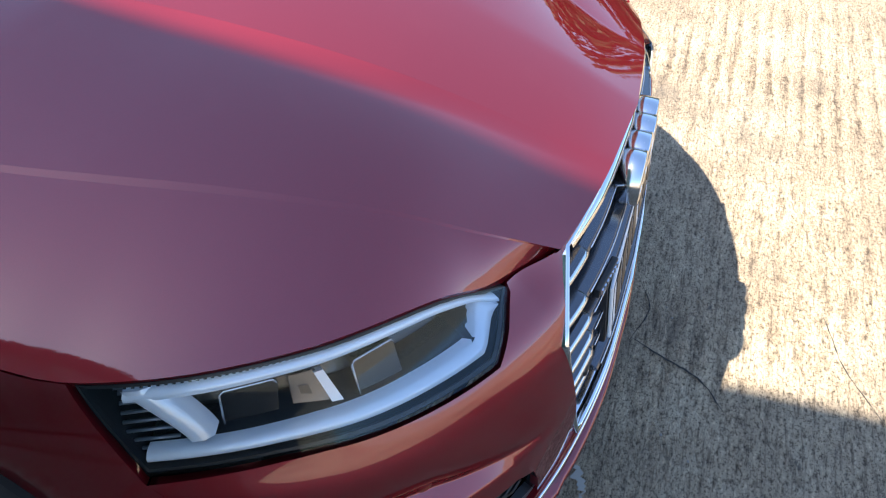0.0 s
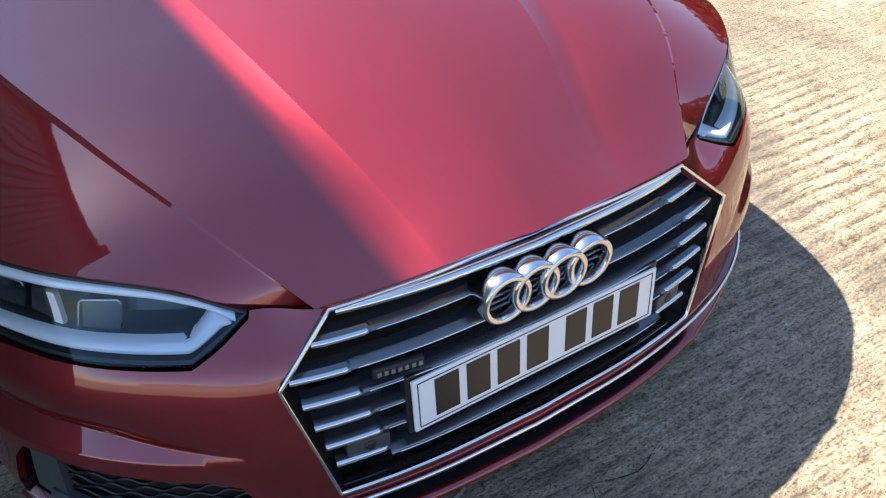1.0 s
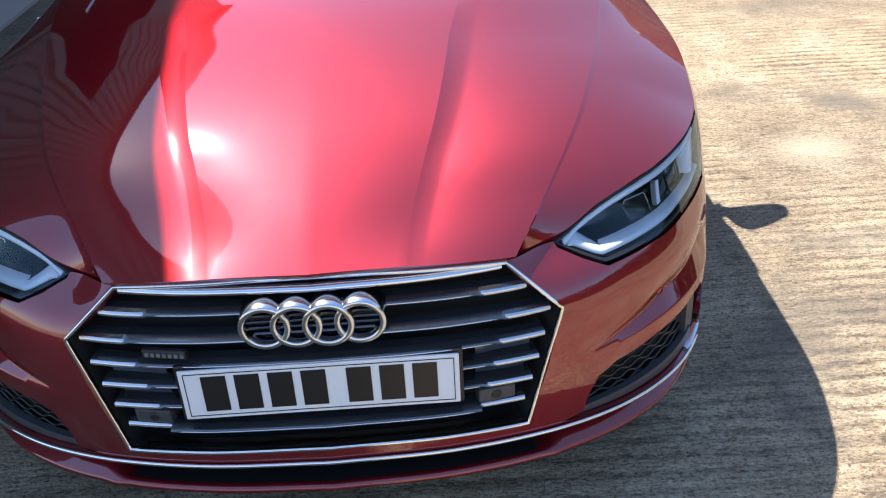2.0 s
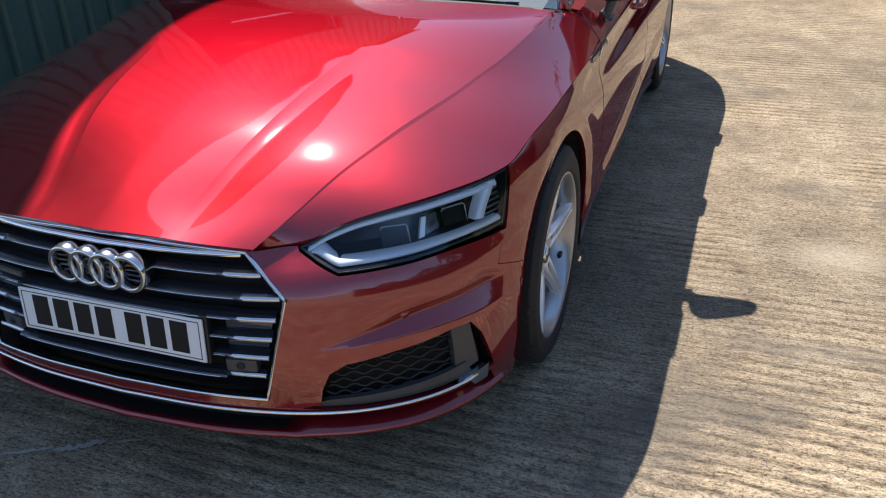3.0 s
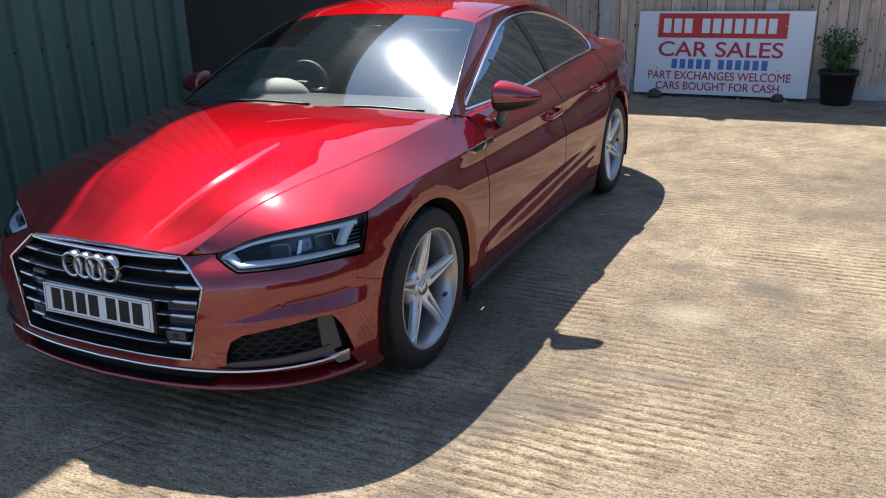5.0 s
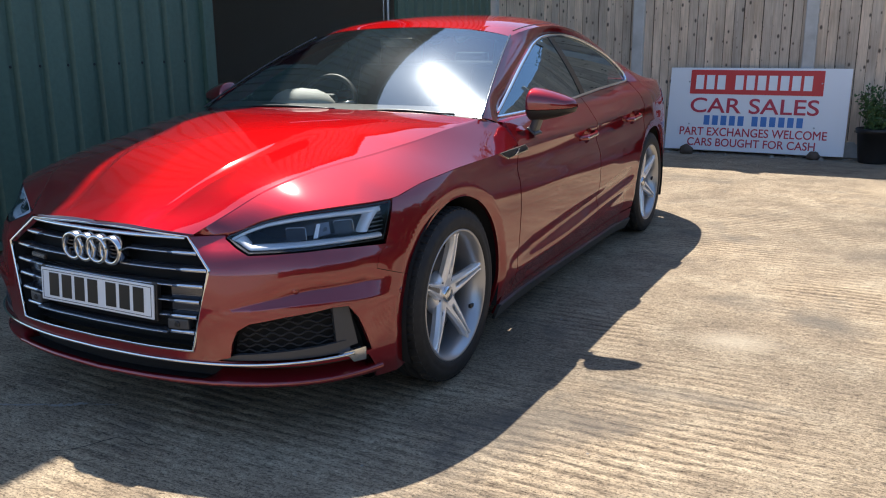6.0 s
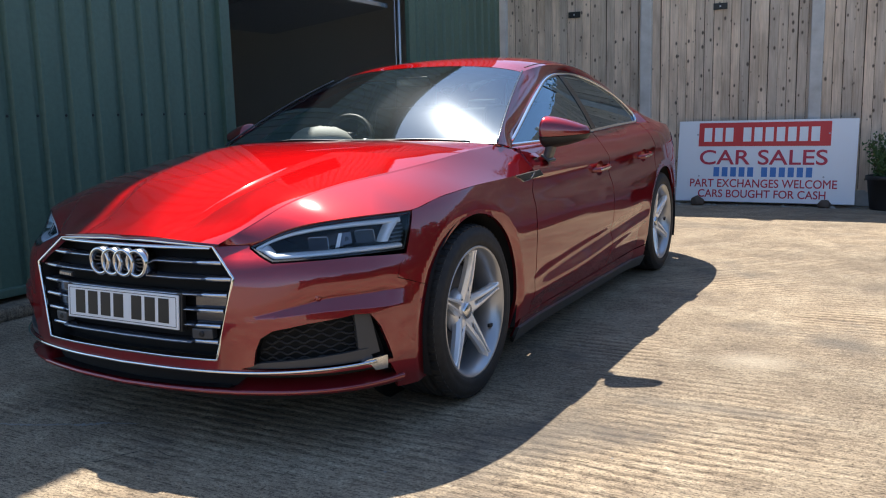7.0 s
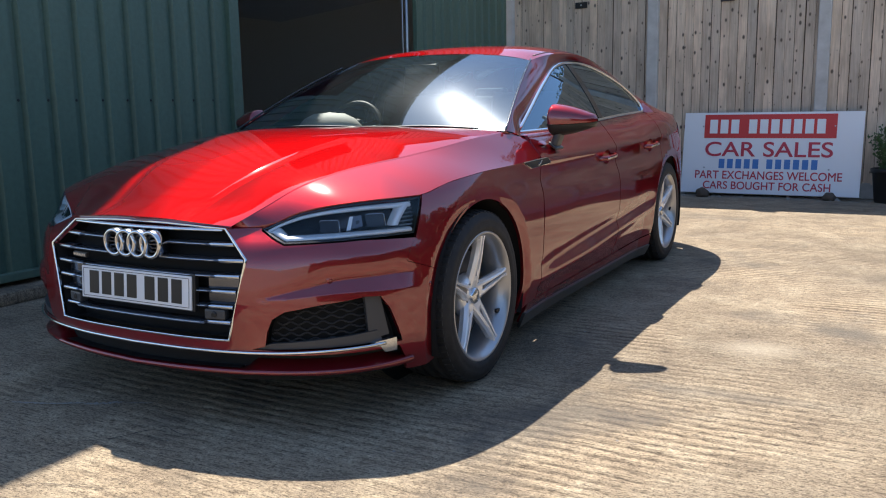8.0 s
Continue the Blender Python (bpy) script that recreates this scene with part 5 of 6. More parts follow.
for sd in (1, -1):
    def mm(poly):
        return poly if sd > 0 else mirrored(poly)
    head = panel("headlight", inner(0.070), mm(LAMP), LAMPGREY, car, step=0.03, depth=0.0, flange=False, label="clear headlight with dark interior and pale light guides")[0]
    rim = resample(LAMP, 0.02)
    loft("lamp_wall", [[skin(sd * s, z, d) for d in (0.004, 0.071)] for s, z in list(rim) + [rim[0]]], BLACK, head)
    panel("lamp_bezel", inner(0.005), mm(LAMP), BLACK, head, [mm(inner_lamp)], step=0.014, depth=0.02)
    # ribbed shelf that runs back from the upper guide to the bonnet edge
    shelf = [[skin(sd * s, hi_a(s) - 0.002, 0.016), skin(sd * s, lamp_top(s) + 0.002, 0.040)] for s in np.linspace(S_IN + 0.03, S_OUT - 0.004, 40)]
    loft("ribbed_trim", shelf, RIBGREY, head)
    for k in range(60):
        s = S_IN + 0.06 + k * 0.0090
        if s < S_OUT - 0.008:
            tube("trim_rib", [skin(sd * s, hi_a(s) - 0.001, 0.015), skin(sd * (s + 0.004), lamp_top(s) + 0.003, 0.039)], LAMPGREY, head, 0.0042, seg=5)
    guide(sd, S_IN + 0.018, S_OUT - 0.016, hi_b, hi_a, head)
    guide(sd, S_IN + 0.024, S_OUT - 0.030, lo_a, lo_b, head)
    # the folded arm at the outer end
    arm_rows = []
    for t in np.linspace(0, 1, 14):
        z = 0.656 + (hi_a(1.07) - 0.656) * t
        left, wide = 0.992 + 0.060 * t ** 1.2, 0.036 + 0.012 * t
        arm_rows.append([skin(sd * (left + wide * k), z, d) for k, d in ((0.0, 0.034), (0.03, 0.016), (0.35, 0.010), (0.75, 0.010), (0.97, 0.018), (1.0, 0.034))])
    loft("light_guide", arm_rows, WHITEGUIDE, head)
    # ribbed corner outside the arm
    for k in range(7):
        z = 0.640 + 0.0125 * k
        tube("corner_rib", [skin(sd * (1.034 + 0.0030 * k), z, 0.026), skin(sd * (S_OUT - 0.006), z + 0.002, 0.022)], RIBGREY, head, 0.005, seg=5)
    # two boxed projectors with pale rims and clear fronts
    for sa, sb, za, zb in ((0.706, 0.790, 0.640, 0.682), (0.906, 0.986, 0.655, 0.696)):
        proj = [(sa + 0.004, za), (sb - 0.002, za), (sb, zb - 0.004), (sb - 0.006, zb), (sa + 0.006, zb), (sa, zb - 0.006)]
        panel("projector", inner(0.034), mm(proj), GLOSSBLACK, head, step=0.012, depth=0.03)
        loop = [skin(sd * a, z, 0.030) for a, z in proj[1:]]
        tube("projector_edge", loop, SATIN, head, 0.0032, seg=6)
    div = [(0.832, 0.651), (0.889, 0.660), (0.890, 0.694), (0.850, 0.692)]
    panel("divider", inner(0.030), mm(div), SLATGREY, head, step=0.01, depth=0.02)
    strip = [(0.816, 0.650), (0.834, 0.652), (0.853, 0.692), (0.838, 0.692)]
    panel("divider_strip", inner(0.025), mm(strip), WHITEGUIDE, head, step=0.01, depth=0.012)
    slot = [(0.860, 0.666), (0.876, 0.670), (0.878, 0.680), (0.864, 0.678)]
    panel("divider_slot", inner(0.0285), mm(slot), LAMPGREY, head, step=0.01, depth=0.004)
    floor_rows = [[skin(sd * s, lo_b(s) - 0.002, 0.014), skin(sd * s, lo_b(s) + 0.006, 0.066)] for s in np.linspace(S_IN + 0.05, S_OUT - 0.03, 30)]
    loft("lamp_floor", floor_rows, LAMPGREY, head)
    panel("lamp_lens", skin, mm(LAMP), LENS, head, step=0.02, depth=0.0, flange=False)[0].visible_shadow = False

# ---- wheels ----
def wheel_set():
    prof = [(-0.115, 0.236), (-0.121, 0.250), (-0.124, 0.275), (-0.118, 0.305), (-0.104, 0.321)]
    for x in (-0.066, -0.026, 0.018, 0.062):
        prof += [(x - 0.010, 0.3265), (x - 0.0085, 0.3195), (x + 0.0005, 0.3195), (x + 0.002, 0.3268)]
    prof += [(0.104, 0.321), (0.114, 0.312), (0.1185, 0.303), (0.1215, 0.300), (0.1235, 0.284), (0.1225, 0.276), (0.124, 0.272), (0.1225, 0.258), (0.119, 0.250), (0.112, 0.243)]
    tyre = lathe(prof, 96)
    barrel = lathe([(-0.112, 0.236), (-0.105, 0.228), (-0.06, 0.212), (0.02, 0.208), (0.070, 0.212), (0.098, 0.222), (0.110, 0.231), (0.1165, 0.238), (0.1195, 0.2435), (0.1170, 0.2485), (0.111, 0.2475), (0.104, 0.240)], 96)
    disc = lathe([(0.022, 0.075), (0.024, 0.172), (0.0, 0.174), (-0.002, 0.075)], 48)
    drum = lathe([(0.030, 0.0), (0.030, 0.070), (0.012, 0.076), (-0.05, 0.080)], 32)
    cap = lathe([(0.0855, 0.0), (0.0845, 0.026), (0.080, 0.031), (0.065, 0.032)], 32)
    hub = lathe([(0.066, 0.030), (0.074, 0.036), (0.070, 0.070), (0.058, 0.082), (0.030, 0.086), (0.01, 0.07)], 40)
    return tyre, barrel, disc, drum, cap, hub


def spoke(a):
    """One arm: broad at the hub, narrowing to the rim, with two ridges and a sunken groove between them."""
    n, verts, faces = 15, [], []
    for i in range(n):
        t = i / (n - 1)
        r = 0.030 + t * 0.204
        w = 0.041 - 0.0245 * min(1.0, t / 0.86) ** 0.8 + 0.011 * max(0.0, (t - 0.86) / 0.14) ** 2
        x = 0.074 + 0.036 * t + 0.004 * math.sin(math.pi * t)
        groove = 0.020 * min(1.0, max(0.0, (t - 0.16) / 0.2)) * min(1.0, max(0.0, (1.0 - t) / 0.10))
        cut = (0.36 - 0.10 * t)
        for o, d in ((-0.9, -0.034), (-1, -0.016), (-0.80, -0.003), (-0.56, 0.0), (-cut, -0.001), (-cut * 0.55, -groove - 0.001), (cut * 0.55, -groove - 0.001), (cut, -0.001), (0.56, 0.0), (0.80, -0.003), (1, -0.016), (0.9, -0.034)):
            u, v = r, o * w
            verts.append((x + d, u * math.cos(a) - v * math.sin(a), u * math.sin(a) + v * math.cos(a)))
    for i in range(n - 1):
        for j in range(12):
            k = (j + 1) % 12
            faces.append((i * 12 + j, i * 12 + k, i * 12 + 12 + k, i * 12 + 12 + j))
    return verts, faces


def groove(a):
    """The floor strip of an arm's groove, its shade put into a dark colour."""
    verts = []
    for i in range(10):
        t = 0.22 + 0.70 * i / 9
        r, w = 0.030 + t * 0.204, (0.041 - 0.0245 * min(1.0, t / 0.86) ** 0.8) * (0.36 - 0.10 * t) * 0.72
        x = 0.074 + 0.036 * t + 0.004 * math.sin(math.pi * t) - 0.012 * min(1.0, (t - 0.16) / 0.2)
        for v in (-w, w):
            verts.append((x, r * math.cos(a) - v * math.sin(a), r * math.sin(a) + v * math.cos(a)))
    return verts, [(2 * i, 2 * i + 1, 2 * i + 3, 2 * i + 2) for i in range(9)]


TYRE, BARREL, DISC, DRUM, CAP, HUB = wheel_set()


def place(vf, m, sd):
    return [m @ Vector((sd * v[0], v[1], v[2])) for v in vf[0]], vf[1]


def wheel(y0, sd, turn):
    m = Matrix.Translation((sd * 0.768, y0, WHEEL_Z)) @ Matrix.Rotation(radians(turn), 4, "X")

    def put(name, vf, mat, parent, label="", smooth=True):
        v, f = place(vf, m, sd)
        return link_mesh(name, v, f, mat, parent, label, smooth, flip=sd > 0)
    w = put("wheel", BARREL, BARRELGREY, car, "silver five-arm forked alloy wheel")
    put("tyre", TYRE, RUBBER, w, "black road tyre")
    # dark disc, hub and an added plate carry the shade between the spokes
    put("brake_disc", DISC, DARKGREY, w)
    put("brake_hub", DRUM, CAVITY, w)
    put("gap_shade_plate", lathe([(0.008, 0.0), (0.010, 0.200), (0.004, 0.205)], 40), CAVITY, w)
    put("hub", HUB, ALLOY, w)
    put("hub_cap", CAP, SATIN, w)
    for k in range(5):
        a = radians(90 + 72 * k)
        put("spoke", spoke(a), ALLOY, w, smooth=False)
        put("groove_shade_strip", groove(a), GROOVESHADE, w, smooth=False)
        b = a + radians(36)
        bolt = lathe([(0.074, 0.0), (0.074, 0.008), (0.055, 0.010)], 6)
        v = [(x, y + 0.052 * math.cos(b), z + 0.052 * math.sin(b)) for x, y, z in bolt[0]]
        put("wheel_bolt", (v, bolt[1]), BLACK, w, smooth=False)
    vs = soft_box((0.012, 0.030, 0.016), (0.085, 0.208 * math.cos(radians(-24)), 0.208 * math.sin(radians(-24))), 0.004)
    me = bpy.data.meshes.new("valve")
    vs.to_mesh(me)
    vs.free()
    put("valve", ([tuple(v.co) for v in me.vertices], [tuple(p.vertices) for p in me.polygons]), BLACK, w)
    bpy.data.meshes.remove(me)
    cal = soft_box((0.06, 0.09, 0.18), (0.0, -0.13, 0.03), 0.015)
    bmesh.ops.transform(cal, matrix=Matrix.Translation((sd * 0.768, y0, WHEEL_Z)), verts=cal.verts)
    part("caliper", cal, DARKGREY, w)
    return w


for y0, tn in ((0.0, -4), (REAR_Y, 22)):
    for sd in (1, -1):
        wheel(y0, sd, tn)


def tread_blocks(y0, sd):
    """Shoulder tread blocks of one tyre, joined."""
    b = bmesh.new()
    for k in range(64):
        a = 2 * math.pi * k / 64
        for x, wd, r in ((0.094, 0.030, 0.3195), (-0.094, 0.030, 0.3195)):
            q = soft_box((wd, 0.021, 0.012), (0, 0, 0), 0.0015, seg=1)
            bmesh.ops.transform(q, matrix=Matrix.Translation((sd * 0.768, y0, WHEEL_Z)) @ Matrix.Rotation(a, 4, "X") @ Matrix.Translation((sd * x, 0, r)) @ Matrix.Rotation(sd * math.copysign(0.24, x), 4, "Y"), verts=q.verts)
            me = bpy.data.meshes.new("t")
            q.to_mesh(me)
            q.free()
            b.from_mesh(me)
            bpy.data.meshes.remove(me)
    return b


for y0 in (0.0, REAR_Y):
    tagged(part("tyre_tread", tread_blocks(y0, 1), RUBBER, car), kind="stuff")

# ---- door mirrors ----
def mirror(sd):
    def shell(lo, hi, grow, name, mat, parent):
        rows = []
        for t in np.linspace(0, 1, 22):
            x = 0.838 + 0.203 * t
            # full close to the door, tapering outwards to a blunt tip over a level underside
            bulk = 1 - 0.70 * max(0.0, (t - 0.10) / 0.90) ** 1.6
            if t < 0.10:
                bulk = math.sqrt(max(0.10, 1 - ((0.10 - t) / 0.105) ** 2))
            if t > 0.94:
                bulk *= math.sqrt(max(0.05, 1 - ((t - 0.94) / 0.063) ** 2))
            cy, cz = 0.815 + 0.040 * t, 0.974 - 0.006 * t
            ry, rz = 0.094 * (0.35 + 0.65 * bulk) * min(1.0, bulk * 2.2) + grow, 0.070 * bulk + grow
            row = []
            for a in np.linspace(lo, hi, 32):
                c, w = math.cos(a), math.sin(a)
                c, w = math.copysign(abs(c) ** 0.72, c), math.copysign(abs(w) ** 0.80, w)
                row.append((sd * x, cy - ry * c * (1.0 if c > 0 else 0.35), cz + rz * w))
            rows.append(row)
        return loft(name, rows, mat, parent, closed=False)[0]
    m = shell(radians(-12), radians(205), 0.0, "door_mirror", PAINT, car)
    m["label"] = "red door mirror with a black lower housing"
    shell(radians(-160), radians(-14), 0.002, "mirror_housing", BLACK, m)
    arm = soft_box((0.034, 0.070, 0.085), (sd * 0.872, 0.805, 0.893), 0.014, Euler((0, radians(sd * 20), 0)).to_matrix(), seg=3)
    soft_box((0.05, 0.085, 0.012), (sd * 0.862, 0.808, 0.858), 0.005, Euler((0, radians(sd * 35), 0)).to_matrix(), bm=arm)
    part("mirror_arm", arm, DARKGREY, m, smooth=True)
    part("mirror_glass", soft_box((0.13, 0.006, 0.060), (sd * 0.920, 0.838, 0.975), 0.02, seg=1), CHROME, m)


for sd in (1, -1):
    mirror(sd)

# ---- door handles, badge, lamps, wipers ----
for sd, fd, rd in ((1, front_door[0], rear_door[0]), (-1, front_door[1], rear_door[1])):
    for y0, y1, z0, z1, dr in ((1.395, 1.625, 0.761, 0.771, fd), (2.235, 2.455, 0.784, 0.797, rd)):
        pts = []
        for t in np.linspace(0, 1, 16):
            y = y0 + (y1 - y0) * t
            out = 0.034 * min(1, math.sin(math.pi * t) * 2.2)
            p = skin(sd * sy(y), z0 + (z1 - z0) * t, 0.004 - out)
            pts.append(p)
        hnd = tube("door_handle", pts, PAINT, dr, 0.018, 0.026, "red pull handle")[0]
        tube("handle_strip", [p + np.array([sd * 0.009, 0, 0.000]) for p in pts[2:-2]], CHROME, hnd, 0.004, 0.006)
        rec = cup_hole(1.51, 0.766) if y0 < 2 else cup_hole(2.345, 0.790)
        rec = np.array(rec + rec[:1])
        mid = rec[:-1].mean(0)
        rows = [[skin(sd * (mid[0] + (s - mid[0]) * k), mid[1] + (z - mid[1]) * k, dd) for s, z in rec] for k, dd in ((1.0, 0.0), (0.97, 0.010), (0.80, 0.024), (0.45, 0.032), (0.02, 0.034))]
        loft("handle_cup", rows, PAINT, dr)
    bd = [(sy(0.395), 0.806), (sy(0.655), 0.812), (sy(0.690), 0.788), (sy(0.470), 0.776)]
    bg = panel("wing_badge", skin, bd if sd > 0 else mirrored(bd), CHROME, car, step=0.02, lift=0.006, depth=0.008)[0]
    bi = [(sy(0.408), 0.8035), (sy(0.650), 0.809), (sy(0.680), 0.790), (sy(0.474), 0.7785)]
    panel("badge_infill", skin, bi if sd > 0 else mirrored(bi), GLOSSBLACK, bg, step=0.02, lift=0.009, depth=0.002)
    bl = [(sy(0.53), 0.785), (sy(0.545), 0.785), (sy(0.585), 0.803), (sy(0.57), 0.803)]
    panel("badge_stroke", skin, bl if sd > 0 else mirrored(bl), SATIN, bg, step=0.02, lift=0.011, depth=0.002)
    tl = [(sy(3.20), 0.845), (sy(3.42), 0.790), (sy(3.70), 0.780), (sy(3.70), 0.900), (sy(3.30), 0.905)]
    panel("tail_lamp", skin, tl if sd > 0 else mirrored(tl), REDLAMP, car, step=0.03, lift=0.003, depth=0.0, flange=False)


def wiper(name, a, b):
    p = spline([a, ((a[0] + b[0]) / 2, (a[1] + b[1]) / 2 - 0.006, (a[2] + b[2]) / 2 + 0.014), b], 14)
    w = tube(name, p, BLACK, car, 0.010, 0.009)[0]
    tube("wiper_blade", [q + np.array([0, 0.012, -0.004]) for q in p[3:]], GLOSSBLACK, w, 0.006, 0.011)


wiper("wiper", (-0.62, 0.468, 0.938), (0.02, 0.49, 0.952))
wiper("wiper", (0.05, 0.462, 0.940), (0.62, 0.505, 0.944))
cowl = [[(x, 0.41 + 0.06 * (abs(x) / 0.75) ** 2, 0.940 - 0.02 * (abs(x) / 0.75) ** 2), (x, 0.49 + 0.03 * (abs(x) / 0.75) ** 2, 0.946 - 0.02 * (abs(x) / 0.75) ** 2)] for x in np.linspace(-0.74, 0.74, 24)]
loft("cowl_panel", cowl, BLACK, car)

# ---- cabin ----
dash = [[(x, y, z) for y, z in ((0.50, 0.928), (0.66, 0.955), (0.80, 0.950), (0.86, 0.915), (0.88, 0.80), (0.84, 0.62))] for x in np.linspace(-0.70, 0.70, 20)]
loft("dashboard", dash, INTERIOR, car)
v, f = lathe([(0.088, 0.0), (0.085, 0.02), (0.080, 0.09), (0.055, 0.15), (0.02, 0.185), (0.0, 0.19)], 40, "z")
link_mesh("instrument_hood", [(-0.37 + a, 0.78 + b * 0.55, 0.935 + c) for a, b, c in v], f, DASHTOP, car)
rim = [(-0.37 + 0.178 * math.cos(a), 0.98 + 0.178 * math.sin(a) * math.sin(radians(24)), 0.905 + 0.178 * math.sin(a) * math.cos(radians(24))) for a in np.linspace(0, 2 * math.pi, 40, endpoint=False)]
steer = tube("steering_wheel", rim, SEATCLOTH, car, 0.030, closed=True, up=(0.1, -1, 0.3))[0]
part("steering_boss", soft_box((0.15, 0.05, 0.12), (-0.37, 0.965, 0.925), 0.02), SEATCLOTH, steer)
for a, b in (((-0.44, 0.975, 0.93), (-0.55, 0.985, 0.945)), ((-0.30, 0.975, 0.93), (-0.19, 0.985, 0.945)), ((-0.37, 0.96, 0.87), (-0.37, 0.915, 0.77))):
    tube("steering_spoke", [a, b], SATIN, steer, 0.03, 0.02)


def seat(x, y, name="seat"):
    s = part(name, soft_box((0.50, 0.50, 0.16), (x, y, 0.50), 0.05, seg=3), SEATCLOTH, car, smooth=True)
    part("seat_back", soft_box((0.48, 0.13, 0.60), (x, y + 0.30, 0.82), 0.05, Euler((radians(-16), 0, 0)).to_matrix(), seg=3), SEATCLOTH, s, smooth=True)
    part("headrest", soft_box((0.26, 0.09, 0.17), (x, y + 0.42, 1.17), 0.035, Euler((radians(-12), 0, 0)).to_matrix(), seg=3), SEATCLOTH, s, smooth=True)


seat(-0.37, 1.35)
seat(0.37, 1.35)
part("rear_bench", soft_box((1.25, 0.50, 0.18), (0, 2.25, 0.52), 0.05, seg=3), SEATCLOTH, car, smooth=True)
part("rear_backrest", soft_box((1.25, 0.14, 0.58), (0, 2.56, 0.83), 0.05, Euler((radians(-22), 0, 0)).to_matrix(), seg=3), SEATCLOTH, car, smooth=True)
for x in (-0.35, 0.35):
    part("rear_headrest", soft_box((0.24, 0.08, 0.14), (x, 2.70, 1.10), 0.03, seg=3), SEATCLOTH, car, smooth=True)
part("rear_view_mirror", soft_box((0.20, 0.03, 0.05), (0, 1.10, 1.235), 0.012, seg=3), GLOSSBLACK, car, smooth=True)
headliner = [[p + np.array([0, 0, -0.035]) for p in r] for r in roof]
loft("headliner", headliner, INTERIOR, car)


# ---- sign board leaning on the fence ----
SIGN_W, SIGN_H = 1.86, 0.905
SIGN_M = Matrix.Translation((0.955, 6.985, 0.035)) @ Matrix.Rotation(radians(-2.0), 4, "Z") @ Matrix.Rotation(radians(-8.5), 4, "X")


def lettering(text, width, height, mat, parent, x, z, label=""):
    """A line of built-in type, fitted to its width and height, centred at x with its foot at z on the board."""
    cu = bpy.data.curves.new("type", "FONT")
    cu.body, cu.extrude, cu.bevel_depth, cu.bevel_resolution = text, 0.004, 0.010, 0
    ob = bpy.data.objects.new("type", cu)
    scene.collection.objects.link(ob)
    me = bpy.data.meshes.new_from_object(ob.evaluated_get(bpy.context.evaluated_depsgraph_get()))
    bpy.data.objects.remove(ob)
    bpy.data.curves.remove(cu)
    co = np.array([v.co[:] for v in me.vertices])
    lo, hi = co.min(0), co.max(0)
    for v in me.vertices:
        v.co = ((v.co.x - (lo[0] + hi[0]) / 2) * width / (hi[0] - lo[0]) + x, -0.0145 - (0.0015 if v.co.z > 0 else 0), (v.co.y - lo[1]) * height / (hi[1] - lo[1]) + z)
    bm = bmesh.new()
    bm.from_mesh(me)
    bpy.data.meshes.remove(me)
    bmesh.ops.remove_doubles(bm, verts=bm.verts[:], dist=1e-5)
    bmesh.ops.recalc_face_normals(bm, faces=bm.faces[:])
    left = set(bm.verts)
    while left:
        # one letter after another
        todo, piece = [next(v for v in bm.verts if v in left)], []
        left.discard(todo[0])
        while todo:
            v = todo.pop()
            piece.append(v)
            for e in v.link_edges:
                w = e.other_vert(v)
                if w in left:
                    left.discard(w)
                    todo.append(w)
        at = {v: k for k, v in enumerate(piece)}
        fs = [[at[v] for v in f.verts] for f in bm.faces if f.verts[0] in at]
        lm = bpy.data.meshes.new("letter")
        lm.from_pydata([tuple(v.co) for v in piece], [], fs)
        lm.materials.append(mat)
        o = new("letter", lm)
        o.parent = parent
        o["label"] = label
    bm.free()


def sign():
    s = thing("sign_board", "white sales board with red lettering leaning on timber fence", "sign")
    s.matrix_world = SIGN_M
    part("board", soft_box((SIGN_W, 0.024, SIGN_H), (0, 0, SIGN_H / 2), 0.003), SIGNWHITE, s)
    top = SIGN_H
    part("name_banner", soft_box((1.375, 0.006, 0.262), (-0.015, -0.0145, top - 0.155), 0.003), SIGNRED, s, "red banner with white bars")
    x = -0.645
    for k in range(11):
        if k != 3:
            part("banner_bar", soft_box((0.085, 0.002, 0.155), (x + 0.045, -0.0188, top - 0.158), 0.0), SIGNWHITE, s)
        x += 0.116 if k != 3 else 0.075
    lettering("CAR SALES", 1.33, 0.165, SIGNTEXT, s, -0.015, top - 0.492, "crimson letter")
    x = -0.525
    for k in range(12):
        if k != 5:
            part("digit_bar", soft_box((0.062, 0.002, 0.105), (x + 0.035, -0.0135, top - 0.572), 0.0), SIGNBLUE, s)
        x += 0.091 if k != 5 else 0.055
    lettering("PART EXCHANGES WELCOME", 1.53, 0.092, SIGNTEXT, s, -0.01, top - 0.744, "crimson letter")
    lettering("CARS BOUGHT FOR CASH", 1.33, 0.088, SIGNTEXT, s, -0.015, top - 0.858, "crimson letter")
    for px, pz in ((-0.715, top - 0.155), (0.655, top - 0.155), (-0.68, top - 0.62), (0.62, top - 0.62)):
        v, f = lathe([(0.0, 0.0), (-0.004, 0.006), (0.0, 0.010)], 10, "z")
        link_mesh("sign_screw", [(px + a, -0.016 + c, pz + b) for a, b, c in v], f, STEEL, s)


sign()


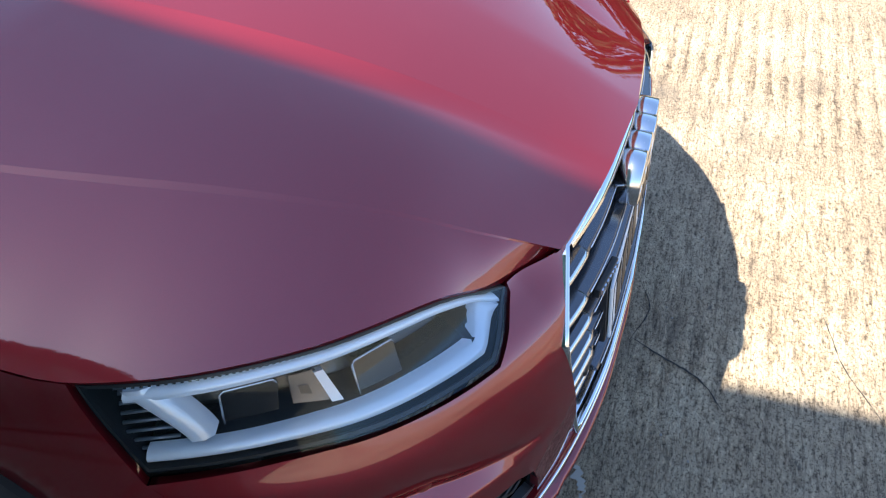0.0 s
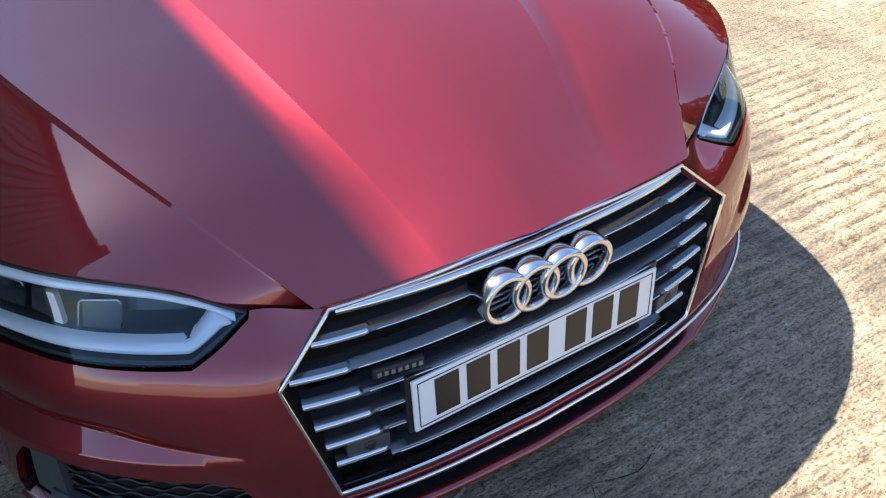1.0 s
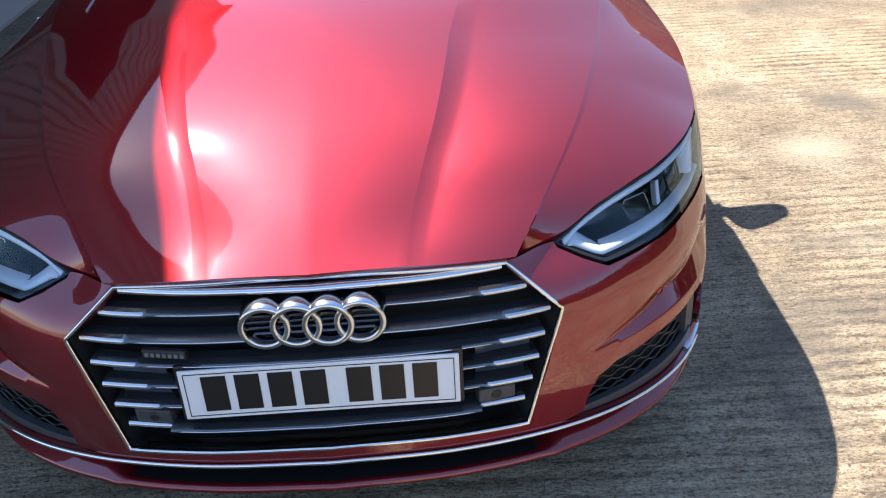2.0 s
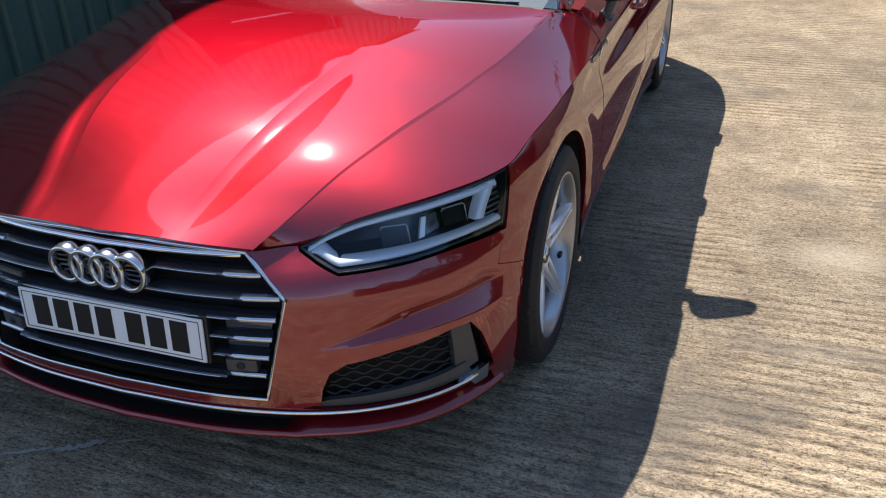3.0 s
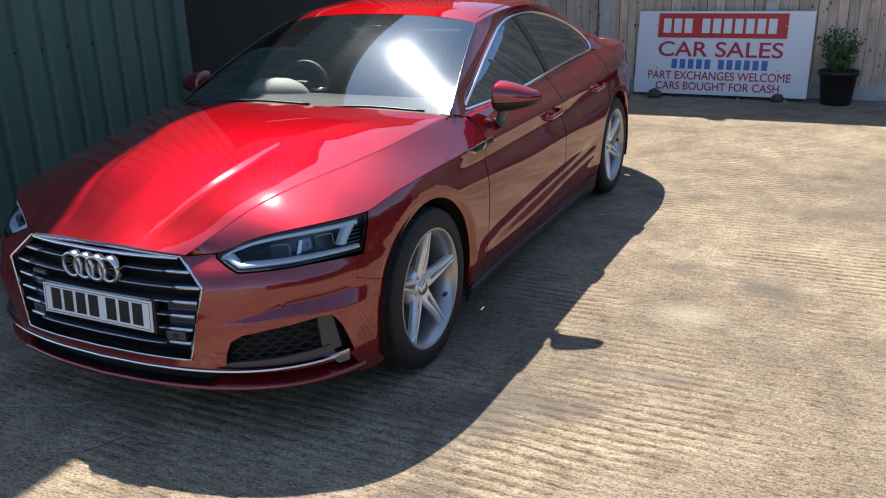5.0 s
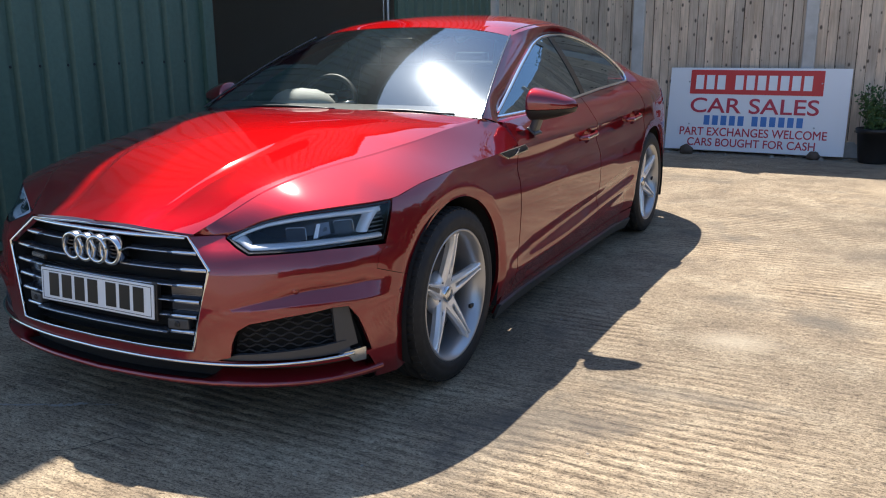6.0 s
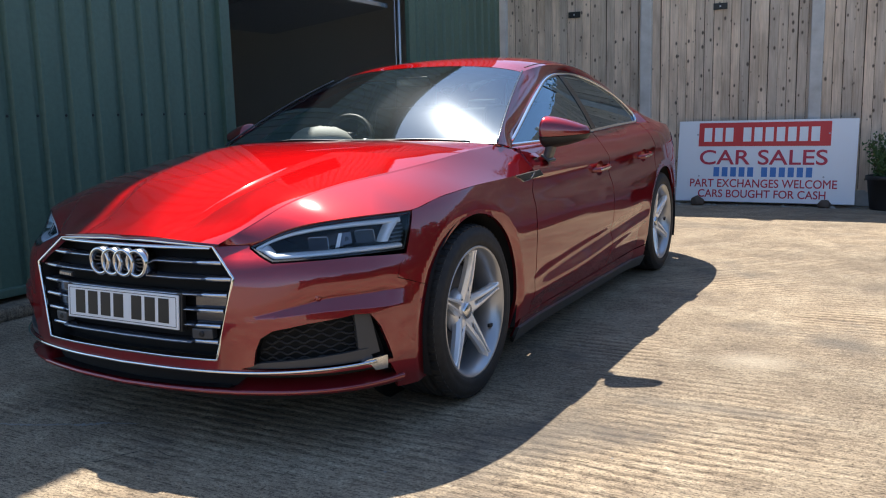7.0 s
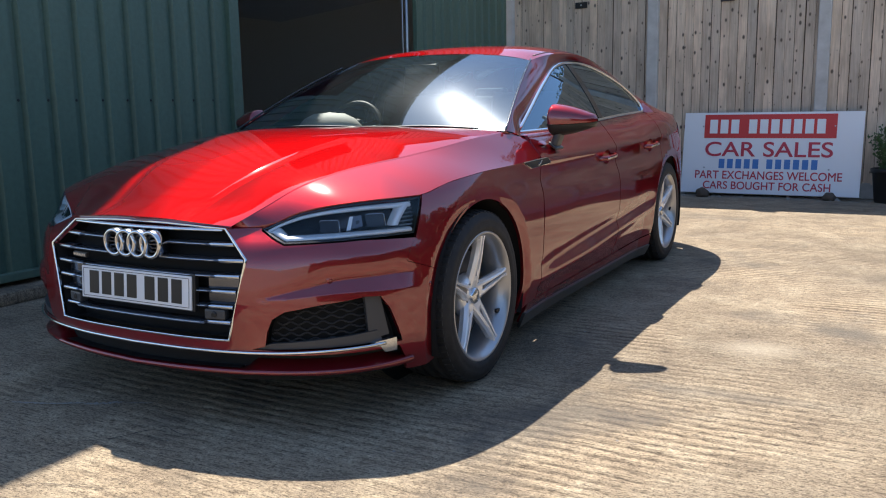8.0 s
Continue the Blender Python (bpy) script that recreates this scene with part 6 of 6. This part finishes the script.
def stone(name, at, size, mat, label, seed):
    b = bmesh.new()
    bmesh.ops.create_icosphere(b, subdivisions=3, radius=1.0)
    for v in b.verts:
        v.co *= 1 + 0.22 * noise.noise(v.co * 1.6 + Vector((seed, 0, 0)))
        v.co = Vector((v.co.x * size[0] / 2, v.co.y * size[1] / 2, max(-0.55, v.co.z) * size[2] / 2))
    lo = min(v.co.z for v in b.verts)
    bmesh.ops.translate(b, vec=(at[0], at[1], at[2] - lo), verts=b.verts)
    o = part(name, b, mat, smooth=True)
    return tagged(o, label, "stone", "stones holding the sign")


stone("stone", (0.29, 6.90, 0.0), (0.15, 0.12, 0.13), DARKBROWN, "dark rounded stone propping the sign board", 1.0)
stone("stone", (1.60, 6.93, 0.0), (0.13, 0.12, 0.11), DARKBROWN, "dark rounded stone propping the sign board", 5.0)


def planter():
    p = thing("plant_pot", "black plastic pot with a bushy green shrub", "plant pot", (2.17, 6.93, 0))
    v, f = lathe([(0.0, 0.0), (0.0, 0.145), (0.02, 0.150), (0.30, 0.180), (0.302, 0.196), (0.345, 0.200), (0.350, 0.192), (0.31, 0.178), (0.29, 0.0)], 36, "z")
    link_mesh("pot", v, f, POTMAT, p)
    rnd = random.Random(11)
    b = bmesh.new()
    leaves_v, leaves_f = [], []
    for k in range(46):
        az, tilt = rnd.uniform(0, 6.283), rnd.uniform(0.02, 0.42)
        r0 = rnd.uniform(0, 0.08)
        base = Vector((r0 * math.cos(az), r0 * math.sin(az), 0.28))
        ln = rnd.uniform(0.28, 0.50)
        way = Vector((math.sin(tilt) * math.cos(az), math.sin(tilt) * math.sin(az), math.cos(tilt)))
        tip = base + way * ln
        stem = [base, base + way * ln * 0.5 + Vector((0, 0, 0.01)), tip]
        tube("stem", [tuple(q) for q in stem], DARKBROWN, p, 0.005, seg=5) if k < 14 else None
        for j in range(26):
            t = rnd.uniform(0.15, 1.05)
            c = base + way * ln * t
            d = Vector((rnd.gauss(0, 1), rnd.gauss(0, 1), rnd.gauss(0.3, 0.8))).normalized()
            side = d.cross(Vector((rnd.gauss(0, 1), rnd.gauss(0, 1), rnd.gauss(0, 1)))).normalized()
            L, W = rnd.uniform(0.03, 0.055), rnd.uniform(0.008, 0.014)
            up = d.cross(side) * 0.006
            i = len(leaves_v)
            leaves_v += [c, c + d * L * 0.5 + side * W + up, c + d * L, c + d * L * 0.5 - side * W + up]
            leaves_f += [(i, i + 1, i + 2), (i, i + 2, i + 3)]
    b.free()
    o = link_mesh("foliage", leaves_v, leaves_f, LEAF, p, "dense small green leaves", smooth=False)
    o["kind"] = "stuff"


planter()


def pebbles(name, label, n, region, seed, lo, hi):
    """Loose grit lying on the concrete, joined."""
    rnd = random.Random(seed)
    verts, faces = [], []
    for k in range(n):
        x, y = region(rnd)
        r = rnd.uniform(lo, hi) * (1 + 1.5 * (rnd.random() < 0.04))
        i = len(verts)
        a0 = rnd.uniform(0, 6.28)
        ring = [(x + r * math.cos(a0 + q * 1.2566) * rnd.uniform(0.7, 1.2), y + r * math.sin(a0 + q * 1.2566) * rnd.uniform(0.7, 1.2), 0.0005) for q in range(5)]
        verts += ring + [(x + rnd.uniform(-0.2, 0.2) * r, y, r * rnd.uniform(0.5, 0.9))]
        faces += [(i + q, i + (q + 1) % 5, i + 5) for q in range(5)]
    o = link_mesh(name, verts, faces, GRITMAT, smooth=False)
    return tagged(o, label, "grit", kind="stuff")


pebbles("loose_grit", "scattered pale grit on the concrete yard", 1500, lambda r: (r.uniform(-1.6, 5.5), r.uniform(-3.2, 6.6)), 3, 0.0012, 0.0034)
pebbles("fence_debris", "grey gravel and debris along the fence foot", 1500, lambda r: (r.uniform(-2.0, 5.5), 7.12 - abs(r.gauss(0, 0.14))), 5, 0.004, 0.016)


# ---- marks on the concrete ----
def strip_mark(name, pts, width, mat, seed):
    """A ragged thin mark lying on the ground along a line."""
    rnd = random.Random(seed)
    p = spline([(*q, 0.0) for q in pts], 26)[:, :2]
    left, right = [], []
    for i, q in enumerate(p):
        d = p[min(i + 1, 25)] - p[max(i - 1, 0)]
        d = d / (np.linalg.norm(d) + 1e-9)
        n = np.array([-d[1], d[0]])
        w = width * rnd.uniform(0.25, 1.0) * math.sin(math.pi * (i + 0.6) / 26.2) ** 0.5
        c = q + n * rnd.uniform(-0.22, 0.22) * width
        left.append((*(c + n * w / 2), 0.0035))
        right.append((*(c - n * w / 2), 0.0035))
    return link_mesh(name, left + right, [(i, i + 26, i + 27, i + 1) for i in range(25)], mat, bpy.data.objects["ground"], smooth=False)


SCRAPE = material("pale scraped concrete", (0.36, 0.335, 0.29), 0.9)
CRACK = material("dark crack dirt", (0.035, 0.032, 0.03), 0.95)
strip_mark("scrape", [(-0.56, -0.98), (-0.42, -0.93), (-0.30, -0.868)], 0.020, SCRAPE, 1)
strip_mark("scrape", [(-0.30, -0.875), (-0.25, -0.85), (-0.18, -0.80)], 0.030, SCRAPE, 2)
strip_mark("scrape", [(-0.17, -0.80), (-0.13, -0.785), (-0.08, -0.76)], 0.012, SCRAPE, 3)
strip_mark("crack", [(-0.02, -1.12), (0.058, -1.063), (0.10, -0.98), (0.143, -0.896)], 0.006, CRACK, 4)
strip_mark("crack", [(0.05, -1.44), (0.195, -1.361), (0.28, -1.34), (0.38, -1.31)], 0.004, CRACK, 5)
strip_mark("crack", [(0.13, -0.90), (0.25, -0.93), (0.33, -0.90)], 0.004, CRACK, 6)
